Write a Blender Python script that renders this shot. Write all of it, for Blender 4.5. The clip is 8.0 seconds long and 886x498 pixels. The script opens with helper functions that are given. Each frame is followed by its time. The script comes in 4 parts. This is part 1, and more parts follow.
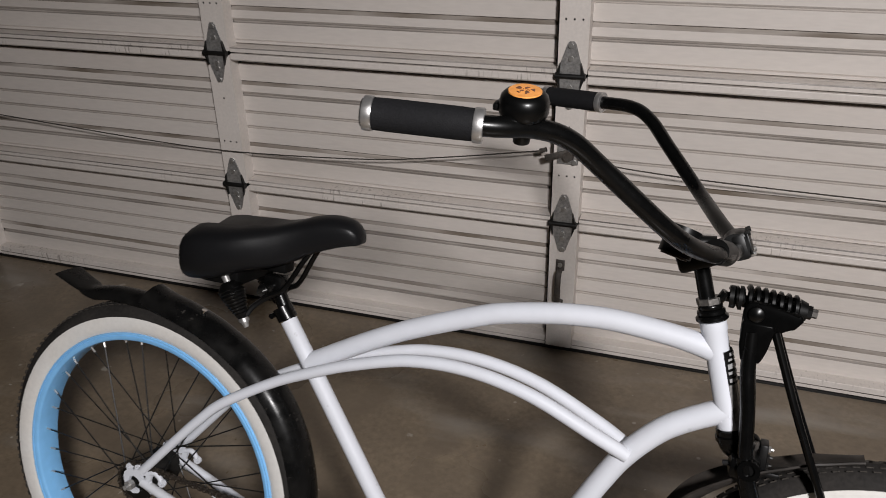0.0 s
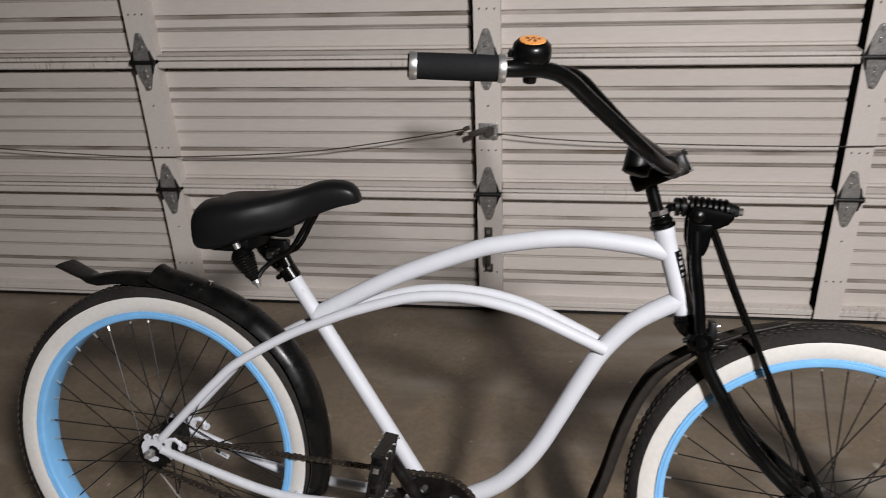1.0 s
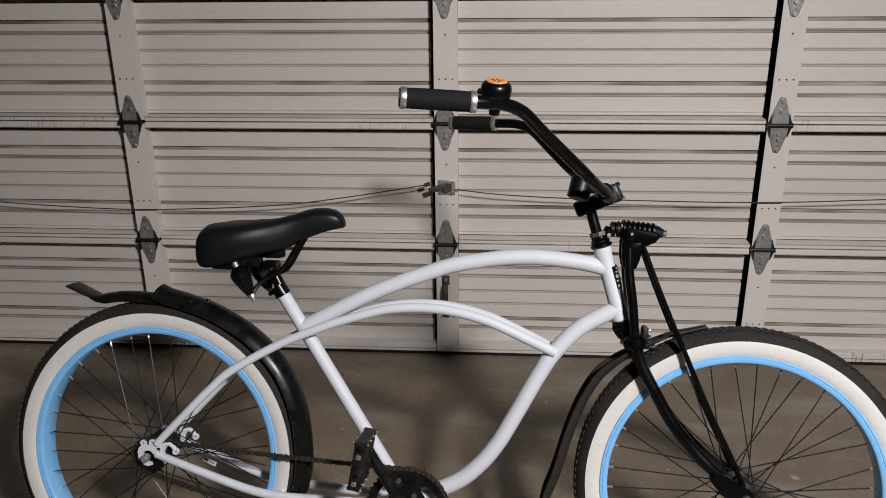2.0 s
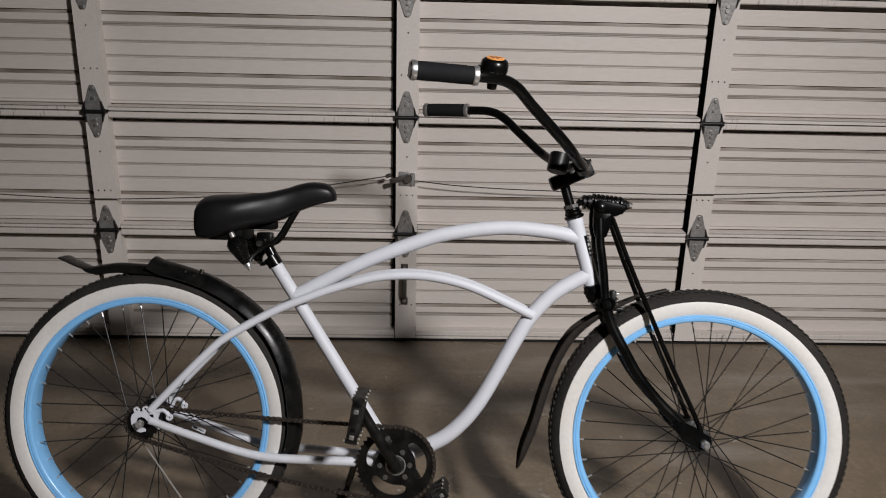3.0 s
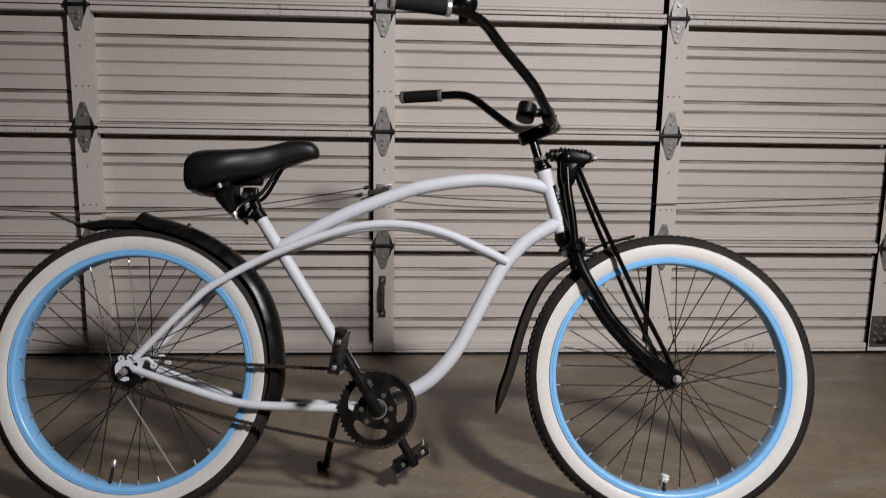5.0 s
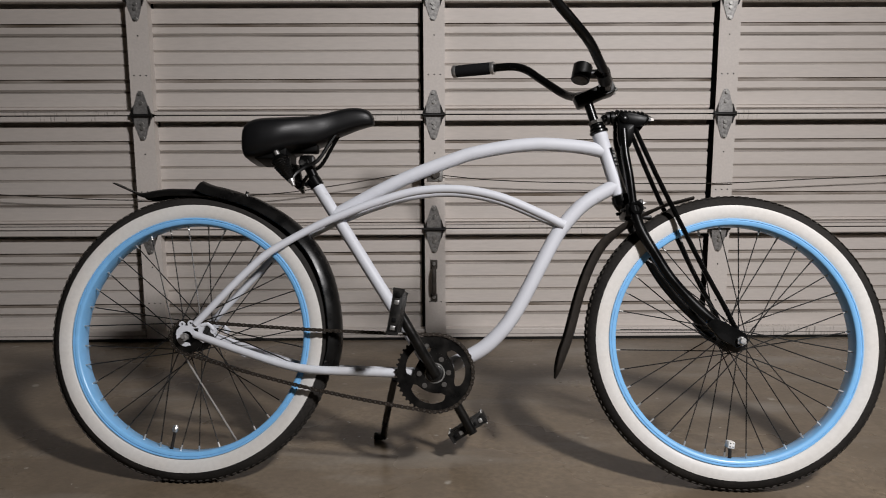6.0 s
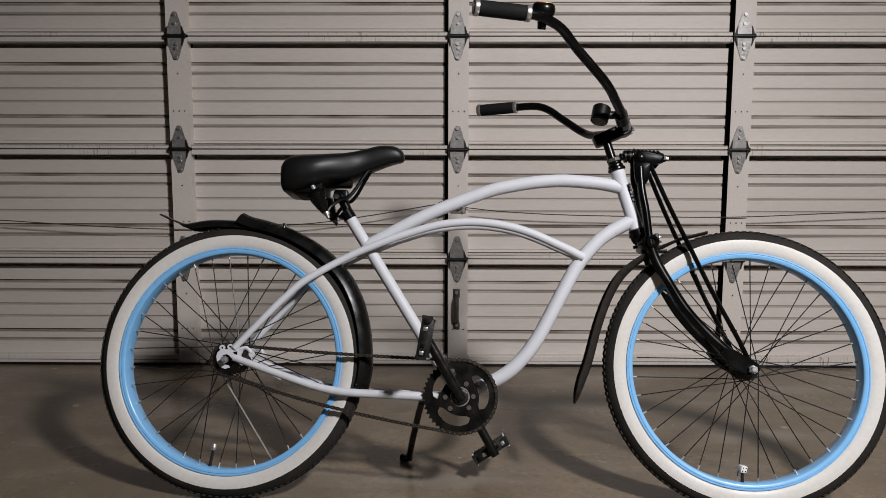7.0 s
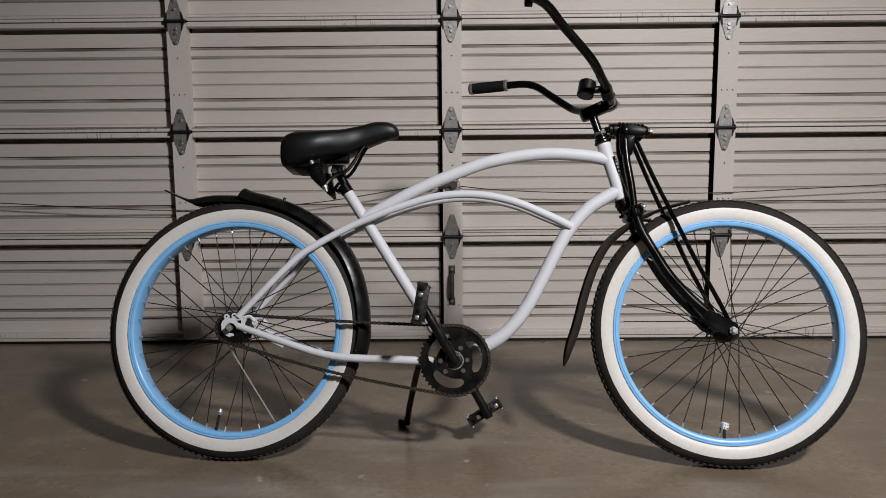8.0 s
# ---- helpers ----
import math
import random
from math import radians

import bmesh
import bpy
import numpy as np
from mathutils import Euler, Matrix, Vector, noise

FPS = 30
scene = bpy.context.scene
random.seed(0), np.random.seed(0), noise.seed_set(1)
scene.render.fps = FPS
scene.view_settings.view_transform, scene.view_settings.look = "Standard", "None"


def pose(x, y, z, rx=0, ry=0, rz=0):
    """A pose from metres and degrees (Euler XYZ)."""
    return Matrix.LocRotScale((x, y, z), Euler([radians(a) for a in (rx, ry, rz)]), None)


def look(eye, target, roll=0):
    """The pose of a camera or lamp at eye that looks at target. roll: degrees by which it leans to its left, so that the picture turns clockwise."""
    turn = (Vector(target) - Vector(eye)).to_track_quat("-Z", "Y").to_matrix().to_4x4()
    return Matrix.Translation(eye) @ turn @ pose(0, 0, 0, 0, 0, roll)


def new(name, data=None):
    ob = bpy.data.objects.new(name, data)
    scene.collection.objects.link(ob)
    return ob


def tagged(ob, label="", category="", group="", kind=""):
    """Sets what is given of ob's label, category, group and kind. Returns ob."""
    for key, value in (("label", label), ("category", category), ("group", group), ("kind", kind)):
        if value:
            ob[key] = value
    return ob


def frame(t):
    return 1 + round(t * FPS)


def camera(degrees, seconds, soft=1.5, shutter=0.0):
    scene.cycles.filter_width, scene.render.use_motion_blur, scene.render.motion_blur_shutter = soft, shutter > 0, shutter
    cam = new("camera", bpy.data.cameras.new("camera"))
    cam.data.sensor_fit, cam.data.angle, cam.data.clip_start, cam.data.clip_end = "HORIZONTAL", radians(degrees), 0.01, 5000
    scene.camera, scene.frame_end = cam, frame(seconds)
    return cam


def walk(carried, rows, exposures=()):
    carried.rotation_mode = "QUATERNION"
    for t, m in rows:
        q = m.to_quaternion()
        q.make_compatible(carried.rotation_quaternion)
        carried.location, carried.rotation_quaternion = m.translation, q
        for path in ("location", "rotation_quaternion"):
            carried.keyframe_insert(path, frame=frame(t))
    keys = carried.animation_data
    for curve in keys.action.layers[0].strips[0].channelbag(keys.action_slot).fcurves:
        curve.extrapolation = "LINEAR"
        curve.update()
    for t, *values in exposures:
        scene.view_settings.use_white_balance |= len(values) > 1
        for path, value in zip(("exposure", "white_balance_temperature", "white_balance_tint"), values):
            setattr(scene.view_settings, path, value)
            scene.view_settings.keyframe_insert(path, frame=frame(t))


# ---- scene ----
cam = camera(57.7, 8.0, soft=0.65, shutter=0.4)
EXPOSURES = ((0, 0.17), (0.5, 0.19), (1.0, 0.28), (2.4, 0.08), (4.5, 0.03), (8.0, 0.05))
PATH = [
    (0, (0.363, -2.07, 1.419), (-0.23, -0.393, 0.505), -1.4),
    (0.3, (0.355, -2.153, 1.43), (-0.236, -0.463, 0.538), -1.5),
    (0.5, (0.317, -2.21, 1.433), (-0.2432, -0.5097, 0.541), -2.8),
    (0.8, (0.228, -2.314, 1.422), (-0.135, -0.568, 0.517), -3.4),
    (1, (0.216, -2.356, 1.417), (-0.064, -0.589, 0.523), -2.6),
    (1.2, (0.213, -2.41, 1.414), (-0.013, -0.598, 0.598), -1.7),
    (2.3, (0.154, -2.701, 1.374), (0.036, -0.82, 0.704), -0.6),
    (2.5, (0.095, -2.726, 1.363), (0.014, -0.836, 0.714), -0.5),
    (3, (0.034, -2.808, 1.331), (0.103, -0.916, 0.683), 1.5),
    (3.5, (0.101, -2.932, 1.296), (0.164, -1.035, 0.665), 2.9),
    (3.8, (0.113, -2.972, 1.272), (0.161, -1.067, 0.665), 2.9),
    (4, (0.081, -2.958, 1.234), (0.176, -1.039, 0.678), 1.5),
    (4.2, (0.045, -2.959, 1.213), (0.226, -1.018, 0.765), 1.1),
    (4.5, (0.04, -2.99, 1.109), (0.211, -1.031, 0.747), 1.7),
    (5, (0.026, -3.002, 0.974), (0.156, -1.04, 0.608), 1.0),
    (5.2, (0.031, -3.003, 0.922), (0.142, -1.04, 0.557), 0.8),
    (6.3, (-0.011, -3.03, 0.85), (-0.019, -1.054, 0.544), -0.5),
    (6.5, (-0.007, -3.056, 0.854), (-0.028, -1.077, 0.564), -0.5),
    (7, (-0.027, -3.124, 0.873), (-0.047, -1.141, 0.615), 0.1),
    (7.5, (-0.028, -3.16, 0.843), (-0.054, -1.178, 0.575), -0.3),
    (8, (-0.016, -3.219, 0.833), (-0.031, -1.238, 0.552), -0.5),
]
walk(cam, [(t, look(eye, target, roll)) for t, eye, target, roll in PATH], EXPOSURES)

# ---- light ----
world = bpy.data.worlds.new("garage_night")
world.use_nodes = True
world.node_tree.nodes["Background"].inputs[0].default_value = (0.9, 0.95, 1.0, 1)
world.node_tree.nodes["Background"].inputs[1].default_value = 0.001
scene.world = world
scene.view_settings.exposure = 0.0

bulb = bpy.data.lights.new("ceiling_lamp", "SPOT")
bulb.spot_size, bulb.spot_blend, bulb.shadow_soft_size = radians(127), 1.0, 0.165
bulb.energy, bulb.color = 502.0, (1.0, 0.974, 0.977)
new("ceiling_lamp", bulb).matrix_basis = look((1.398, -3.289, 2.546), (0.59, -1.75, 0.2))


# ---- materials ----
def material(name, colour, rough=0.5, metal=0.0, grain=60.0, grain_amount=0.12, stain=4.0, stain_amount=0.15,
             bump=0.15, bump_scale=None, rough_var=0.1, coat=0.0, stretch=(1, 1, 1), each=0.0, stain_colour=None, spec=0.5):
    m = bpy.data.materials.new(name)
    m.use_nodes = True
    nt = m.node_tree
    n, l = nt.nodes, nt.links
    bsdf = n["Principled BSDF"]
    bsdf.inputs["Metallic"].default_value = metal
    bsdf.inputs["Specular IOR Level"].default_value = spec
    bsdf.inputs["Coat Weight"].default_value = coat
    bsdf.inputs["Coat Roughness"].default_value = 0.15
    co = n.new("ShaderNodeTexCoord")
    mp = n.new("ShaderNodeMapping")
    mp.inputs["Scale"].default_value = stretch
    l.new(co.outputs["Object"], mp.inputs[0])

    def noise_node(scale, detail):
        t = n.new("ShaderNodeTexNoise")
        t.inputs["Scale"].default_value, t.inputs["Detail"].default_value = scale, detail
        l.new(mp.outputs[0], t.inputs["Vector"])
        return t.outputs["Fac"]

    def ranged(src, lo, hi, a=0.3, b=0.7):
        r = n.new("ShaderNodeMapRange")
        r.inputs[1].default_value, r.inputs[2].default_value = a, b
        r.inputs[3].default_value, r.inputs[4].default_value = lo, hi
        l.new(src, r.inputs[0])
        return r.outputs[0]

    def mix(kind, fac, a, b):
        x = n.new("ShaderNodeMix")
        x.data_type, x.blend_type = "RGBA", kind
        for sock, v in ((x.inputs["Factor"], fac), (x.inputs["A"], a), (x.inputs["B"], b)):
            if isinstance(v, (float, int)):
                sock.default_value = v
            elif isinstance(v, tuple):
                sock.default_value = (*v, 1)
            else:
                l.new(v, sock)
        return x.outputs["Result"]

    g, s = noise_node(grain, 4), noise_node(stain, 5)
    col = mix("MIX", ranged(s, 0, stain_amount, 0.42, 0.75), colour, stain_colour or tuple(c * 0.35 for c in colour))
    gv = n.new("ShaderNodeCombineColor")
    v = ranged(g, 1 - grain_amount, 1 + grain_amount)
    for i in range(3):
        l.new(v, gv.inputs[i])
    col = mix("MULTIPLY", 1.0, col, gv.outputs[0])
    if each:
        info = n.new("ShaderNodeObjectInfo")
        rv = n.new("ShaderNodeMapRange")
        rv.inputs[3].default_value, rv.inputs[4].default_value = 1 - each, 1 + each
        l.new(info.outputs["Random"], rv.inputs[0])
        cc = n.new("ShaderNodeCombineColor")
        for i in range(3):
            l.new(rv.outputs[0], cc.inputs[i])
        col = mix("MULTIPLY", 1.0, col, cc.outputs[0])
    l.new(col, bsdf.inputs["Base Color"])
    l.new(ranged(s, max(0.02, rough - rough_var), min(1, rough + rough_var)), bsdf.inputs["Roughness"])
    if bump:
        bp = n.new("ShaderNodeBump")
        bp.inputs["Strength"].default_value, bp.inputs["Distance"].default_value = bump, 0.002
        l.new(noise_node(bump_scale or grain, 3), bp.inputs["Height"])
        l.new(bp.outputs[0], bsdf.inputs["Normal"])
    return m


DOOR_PAINT = material("door_paint", (0.60, 0.55, 0.51), 0.56, grain=90, grain_amount=0.04, stain=3.0, stain_amount=0.22,
                      bump=0.08, stretch=(0.25, 1, 1.4), each=0.03, stain_colour=(0.36, 0.31, 0.26))
STILE_PAINT = material("stile_paint", (0.62, 0.57, 0.53), 0.5, grain=120, grain_amount=0.05, stain=7.0, stain_amount=0.2,
                       bump=0.06, each=0.03, stain_colour=(0.38, 0.33, 0.28))
RAIL_PAINT = material("rail_paint", (0.62, 0.57, 0.53), 0.5, grain=120, grain_amount=0.05, stain=7.0, stain_amount=0.2, bump=0.06, each=0.03, stain_colour=(0.38, 0.33, 0.28))
GALVANISED = material("galvanised_steel", (0.37, 0.36, 0.35), 0.42, 0.62, grain=140, grain_amount=0.3, stain=30, stain_amount=0.5, bump=0.2, each=0.12)
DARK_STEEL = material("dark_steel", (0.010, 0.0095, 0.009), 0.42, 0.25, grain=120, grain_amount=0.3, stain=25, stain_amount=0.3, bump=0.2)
ZINC = material("zinc_bolt", (0.55, 0.54, 0.52), 0.35, 0.85, grain=200, grain_amount=0.2, stain=60, stain_amount=0.4, bump=0.05)
RUST_STEEL = material("worn_steel", (0.085, 0.076, 0.068), 0.6, 0.5, grain=150, grain_amount=0.35, stain=35, stain_amount=0.6, bump=0.3,
                      stain_colour=(0.055, 0.038, 0.028))
CABLE = material("cable_steel", (0.09, 0.08, 0.07), 0.5, 0.6, grain=300, grain_amount=0.4, bump=0.4)
FRAME_WHITE = material("white_enamel", (0.575, 0.590, 0.634), 0.52, spec=0.36, grain=40, grain_amount=0.02, stain=9, stain_amount=0.10, bump=0.03,
                       stain_colour=(0.55, 0.54, 0.54))
WORN_WHITE = material("scuffed_white_enamel", (0.555, 0.575, 0.615), 0.5, spec=0.36, grain=50, grain_amount=0.05, stain=16, stain_amount=0.55, bump=0.05,
                      stain_colour=(0.36, 0.34, 0.33))
BLACK_PAINT = material("black_paint", (0.0025, 0.0025, 0.0025), 0.26, grain=80, grain_amount=0.2, stain=14, stain_amount=0.3, bump=0.06, spec=0.28)
RING_BLACK = material("black_ring_steel", (0.006, 0.0058, 0.0056), 0.34, 0.3, grain=120, grain_amount=0.3, stain=25, stain_amount=0.4, bump=0.2, spec=0.4,
                      stain_colour=(0.03, 0.025, 0.02))
BLACK_SATIN = material("black_satin", (0.003, 0.003, 0.003), 0.40, grain=90, grain_amount=0.2, stain=14, stain_amount=0.2, bump=0.08, spec=0.3)
FORK_BLACK = material("black_fork_paint", (0.0025, 0.0025, 0.0025), 0.22, grain=80, grain_amount=0.2, stain=14, stain_amount=0.3, bump=0.05, spec=0.04)
FENDER_BLACK = material("black_plastic_fender", (0.004, 0.004, 0.004), 0.27, grain=60, grain_amount=0.3, stain=22, stain_amount=0.4, bump=0.15, spec=0.18,
                        stain_colour=(0.012, 0.011, 0.010), rough_var=0.10)
FENDER_DUSTY = material("dusty_black_fender", (0.024, 0.020, 0.017), 0.55, grain=70, grain_amount=0.25, stain=14, stain_amount=0.4, bump=0.1, spec=0.25)
LEATHERETTE = material("black_leatherette", (0.0065, 0.0065, 0.0071), 0.40, grain=500, grain_amount=0.15, stain=12, stain_amount=0.2, bump=0.07, bump_scale=700, spec=0.2)
FOAM = material("black_foam_grip", (0.007, 0.007, 0.008), 0.8, grain=500, grain_amount=0.3, stain=20, stain_amount=0.2, bump=0.4, bump_scale=600, spec=0.2)
TREAD_RUBBER = material("dusty_tread", (0.030, 0.027, 0.024), 0.85, grain=220, grain_amount=0.35, stain=9, stain_amount=0.6, bump=0.3,
                        stain_colour=(0.075, 0.064, 0.053), spec=0.2)
RUBBER = material("tyre_rubber", (0.016, 0.0145, 0.0135), 0.8, grain=160, grain_amount=0.25, stain=12, stain_amount=0.35, bump=0.3,
                  stain_colour=(0.045, 0.039, 0.034), spec=0.2)
UNDERSIDE = material("black_moulding", (0.002, 0.002, 0.002), 0.6, grain=90, bump=0.05, spec=0.12)
PEDAL_DUSTY = material("dusty_black_plastic", (0.005, 0.0047, 0.0044), 0.45, grain=180, grain_amount=0.4, stain=60, stain_amount=0.6, bump=0.3, spec=0.3,
                       stain_colour=(0.03, 0.027, 0.024))
SMUDGE = material("dark_print", (0.16, 0.07, 0.04), 0.5, grain=200, grain_amount=0.4, bump=0)
WHITE_WALL = material("white_sidewall", (0.62, 0.607, 0.585), 0.5, grain=120, grain_amount=0.04, stain=9, stain_amount=0.25, bump=0.08,
                      stain_colour=(0.55, 0.47, 0.38))
RIM_BLUE = material("sky_blue_rim", (0.20, 0.47, 0.80), 0.35, grain=60, grain_amount=0.04, stain=10, stain_amount=0.12, bump=0.04, coat=0.2)
SPOKE_BLACK = material("black_spoke", (0.009, 0.0085, 0.008), 0.45, 0.15, grain=200, grain_amount=0.2, bump=0)
SPOKE_BRIGHT = material("bright_spoke", (0.62, 0.60, 0.57), 0.42, 0.8, grain=200, grain_amount=0.1, bump=0)
SATIN_ALLOY = material("satin_alloy", (0.60, 0.59, 0.58), 0.36, 0.88, grain=200, grain_amount=0.1, stain=40, stain_amount=0.25, bump=0.05)
CHROME = material("chrome", (0.78, 0.77, 0.75), 0.22, 1.0, grain=200, grain_amount=0.08, stain=30, stain_amount=0.25, bump=0.05)
CHAINRING_BOLT = material("dull_bolt_steel", (0.17, 0.16, 0.15), 0.4, 0.7, grain=200, grain_amount=0.3, stain=60, stain_amount=0.5, bump=0.1)
CHAIN_PIN = material("chain_pin_steel", (0.30, 0.27, 0.24), 0.3, 0.9, grain=200, grain_amount=0.3, stain=70, stain_amount=0.6, bump=0.05)
CHAIN_STEEL = material("chain_steel", (0.070, 0.058, 0.048), 0.38, 0.7, grain=300, grain_amount=0.4, stain=40, stain_amount=0.5, bump=0.2)
ORANGE = material("orange_sticker", (0.80, 0.33, 0.08), 0.35, grain=150, grain_amount=0.1, stain=60, stain_amount=0.3, bump=0)
BADGE = material("badge_silver", (0.5, 0.5, 0.5), 0.35, 0.4, grain=200, bump=0)
DICE_WHITE = material("dice_white", (0.8, 0.78, 0.74), 0.35, bump=0, stain_amount=0.05)
# near-black on the unseen walls and ceiling, to cut bounced light
DRYWALL = material("wall_paint", (0.036, 0.035, 0.034), 0.8, grain=70, grain_amount=0.05, stain=2, stain_amount=0.15, bump=0.15)
TIMBER = material("jamb_timber", (0.20, 0.135, 0.085), 0.7, grain=50, grain_amount=0.25, stain=5, stain_amount=0.4, bump=0.2, stretch=(6, 6, 0.6))


def concrete():
    m = material("concrete", (0.178, 0.138, 0.095), 0.31, grain=75, grain_amount=0.20, stain=1.6, stain_amount=0.55, bump=0.2,
                 rough_var=0.14, stain_colour=(0.116, 0.090, 0.064))
    nt = m.node_tree
    n, l = nt.nodes, nt.links
    bsdf = n["Principled BSDF"]
    src = bsdf.inputs["Base Color"].links[0].from_socket
    co = n.new("ShaderNodeTexCoord")
    # pale paint flecks and scuffs
    t = n.new("ShaderNodeTexNoise")
    t.inputs["Scale"].default_value, t.inputs["Detail"].default_value = 11.0, 6.0
    l.new(co.outputs["Object"], t.inputs["Vector"])
    r = n.new("ShaderNodeMapRange")
    r.inputs[1].default_value, r.inputs[2].default_value, r.inputs[3].default_value, r.inputs[4].default_value = 0.70, 0.76, 0.0, 0.55
    l.new(t.outputs["Fac"], r.inputs[0])
    # long pale smears
    mp = n.new("ShaderNodeMapping")
    mp.inputs["Scale"].default_value, mp.inputs["Rotation"].default_value = (0.8, 3.0, 1), (0, 0, 0.5)
    l.new(co.outputs["Object"], mp.inputs[0])
    t2 = n.new("ShaderNodeTexNoise")
    t2.inputs["Scale"].default_value, t2.inputs["Detail"].default_value = 2.2, 7.0
    l.new(mp.outputs[0], t2.inputs["Vector"])
    r2 = n.new("ShaderNodeMapRange")
    r2.inputs[1].default_value, r2.inputs[2].default_value, r2.inputs[3].default_value, r2.inputs[4].default_value = 0.53, 0.74, 0.0, 0.6
    l.new(t2.outputs["Fac"], r2.inputs[0])
    # cloudy mottling
    t3 = n.new("ShaderNodeTexNoise")
    t3.inputs["Scale"].default_value, t3.inputs["Detail"].default_value, t3.inputs["Distortion"].default_value = 5.5, 8.0, 0.6
    l.new(co.outputs["Object"], t3.inputs["Vector"])
    r3 = n.new("ShaderNodeMapRange")
    r3.inputs[1].default_value, r3.inputs[2].default_value, r3.inputs[3].default_value, r3.inputs[4].default_value = 0.38, 0.66, 0.0, 0.75
    l.new(t3.outputs["Fac"], r3.inputs[0])
    # small round drips
    vo = n.new("ShaderNodeTexVoronoi")
    vo.inputs["Scale"].default_value = 7.0
    l.new(co.outputs["Object"], vo.inputs["Vector"])
    r4 = n.new("ShaderNodeMapRange")
    r4.inputs[1].default_value, r4.inputs[2].default_value, r4.inputs[3].default_value, r4.inputs[4].default_value = 0.030, 0.045, 0.6, 0.0
    l.new(vo.outputs["Distance"], r4.inputs[0])
    # small chipped paint flecks
    v2 = n.new("ShaderNodeTexVoronoi")
    v2.inputs["Scale"].default_value = 26.0
    wob = n.new("ShaderNodeVectorMath")
    wob.operation = "ADD"
    tw = n.new("ShaderNodeTexNoise")
    tw.inputs["Scale"].default_value = 60.0
    l.new(co.outputs["Object"], tw.inputs["Vector"])
    sc = n.new("ShaderNodeVectorMath")
    sc.operation = "SCALE"
    sc.inputs["Scale"].default_value = 0.03
    l.new(tw.outputs["Color"], sc.inputs[0])
    l.new(co.outputs["Object"], wob.inputs[0])
    l.new(sc.outputs[0], wob.inputs[1])
    l.new(wob.outputs[0], v2.inputs["Vector"])
    r5 = n.new("ShaderNodeMapRange")
    r5.inputs[1].default_value, r5.inputs[2].default_value, r5.inputs[3].default_value, r5.inputs[4].default_value = 0.06, 0.10, 0.8, 0.0
    l.new(v2.outputs["Distance"], r5.inputs[0])
    sep = n.new("ShaderNodeSeparateColor")
    l.new(v2.outputs["Color"], sep.inputs[0])
    few = n.new("ShaderNodeMath")
    few.operation = "GREATER_THAN"
    few.inputs[1].default_value = 0.86
    l.new(sep.outputs[0], few.inputs[0])
    fleck = n.new("ShaderNodeMath")
    fleck.operation = "MULTIPLY"
    l.new(r5.outputs[0], fleck.inputs[0])
    l.new(few.outputs[0], fleck.inputs[1])
    for fac, c in ((r3.outputs[0], (0.126, 0.098, 0.070, 1)), (fleck.outputs[0], (0.42, 0.40, 0.36, 1)), (r4.outputs[0], (0.34, 0.31, 0.27, 1)), (r2.outputs[0], (0.27, 0.25, 0.22, 1)), (r.outputs[0], (0.50, 0.48, 0.43, 1))):
        x = n.new("ShaderNodeMix")
        x.data_type = "RGBA"
        l.new(fac, x.inputs["Factor"])
        l.new(src, x.inputs["A"])
        x.inputs["B"].default_value = c
        src = x.outputs["Result"]
    l.new(src, bsdf.inputs["Base Color"])
    return m


CONCRETE = concrete()


def grime_and_dark_lines(m, heights, half, colour, amount, wander=2.2):
    """Uneven dirt and darker lines along ribs and rail edges, broken up by noise."""
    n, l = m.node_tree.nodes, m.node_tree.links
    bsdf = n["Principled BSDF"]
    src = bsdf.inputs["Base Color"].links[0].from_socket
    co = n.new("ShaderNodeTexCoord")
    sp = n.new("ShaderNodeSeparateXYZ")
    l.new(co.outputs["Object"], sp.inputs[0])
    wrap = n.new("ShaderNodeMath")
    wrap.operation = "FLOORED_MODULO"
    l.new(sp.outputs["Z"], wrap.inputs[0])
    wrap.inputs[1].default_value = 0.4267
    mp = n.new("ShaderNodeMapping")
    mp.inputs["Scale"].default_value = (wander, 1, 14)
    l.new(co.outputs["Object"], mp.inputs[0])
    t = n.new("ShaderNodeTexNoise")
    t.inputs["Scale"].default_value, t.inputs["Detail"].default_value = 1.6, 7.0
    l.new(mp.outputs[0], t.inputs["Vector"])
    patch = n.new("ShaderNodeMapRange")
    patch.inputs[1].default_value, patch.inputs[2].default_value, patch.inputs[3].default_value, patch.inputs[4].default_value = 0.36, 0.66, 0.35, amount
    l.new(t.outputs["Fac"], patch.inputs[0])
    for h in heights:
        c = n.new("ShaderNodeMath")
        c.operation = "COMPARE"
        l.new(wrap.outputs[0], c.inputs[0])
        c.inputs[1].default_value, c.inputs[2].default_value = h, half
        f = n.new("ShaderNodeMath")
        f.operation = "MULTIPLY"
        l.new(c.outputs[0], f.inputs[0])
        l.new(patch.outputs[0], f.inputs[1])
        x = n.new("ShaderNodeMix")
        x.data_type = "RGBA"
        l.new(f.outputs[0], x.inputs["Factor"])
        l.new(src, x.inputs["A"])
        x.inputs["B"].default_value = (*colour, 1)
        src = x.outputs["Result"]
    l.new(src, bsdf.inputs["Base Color"])


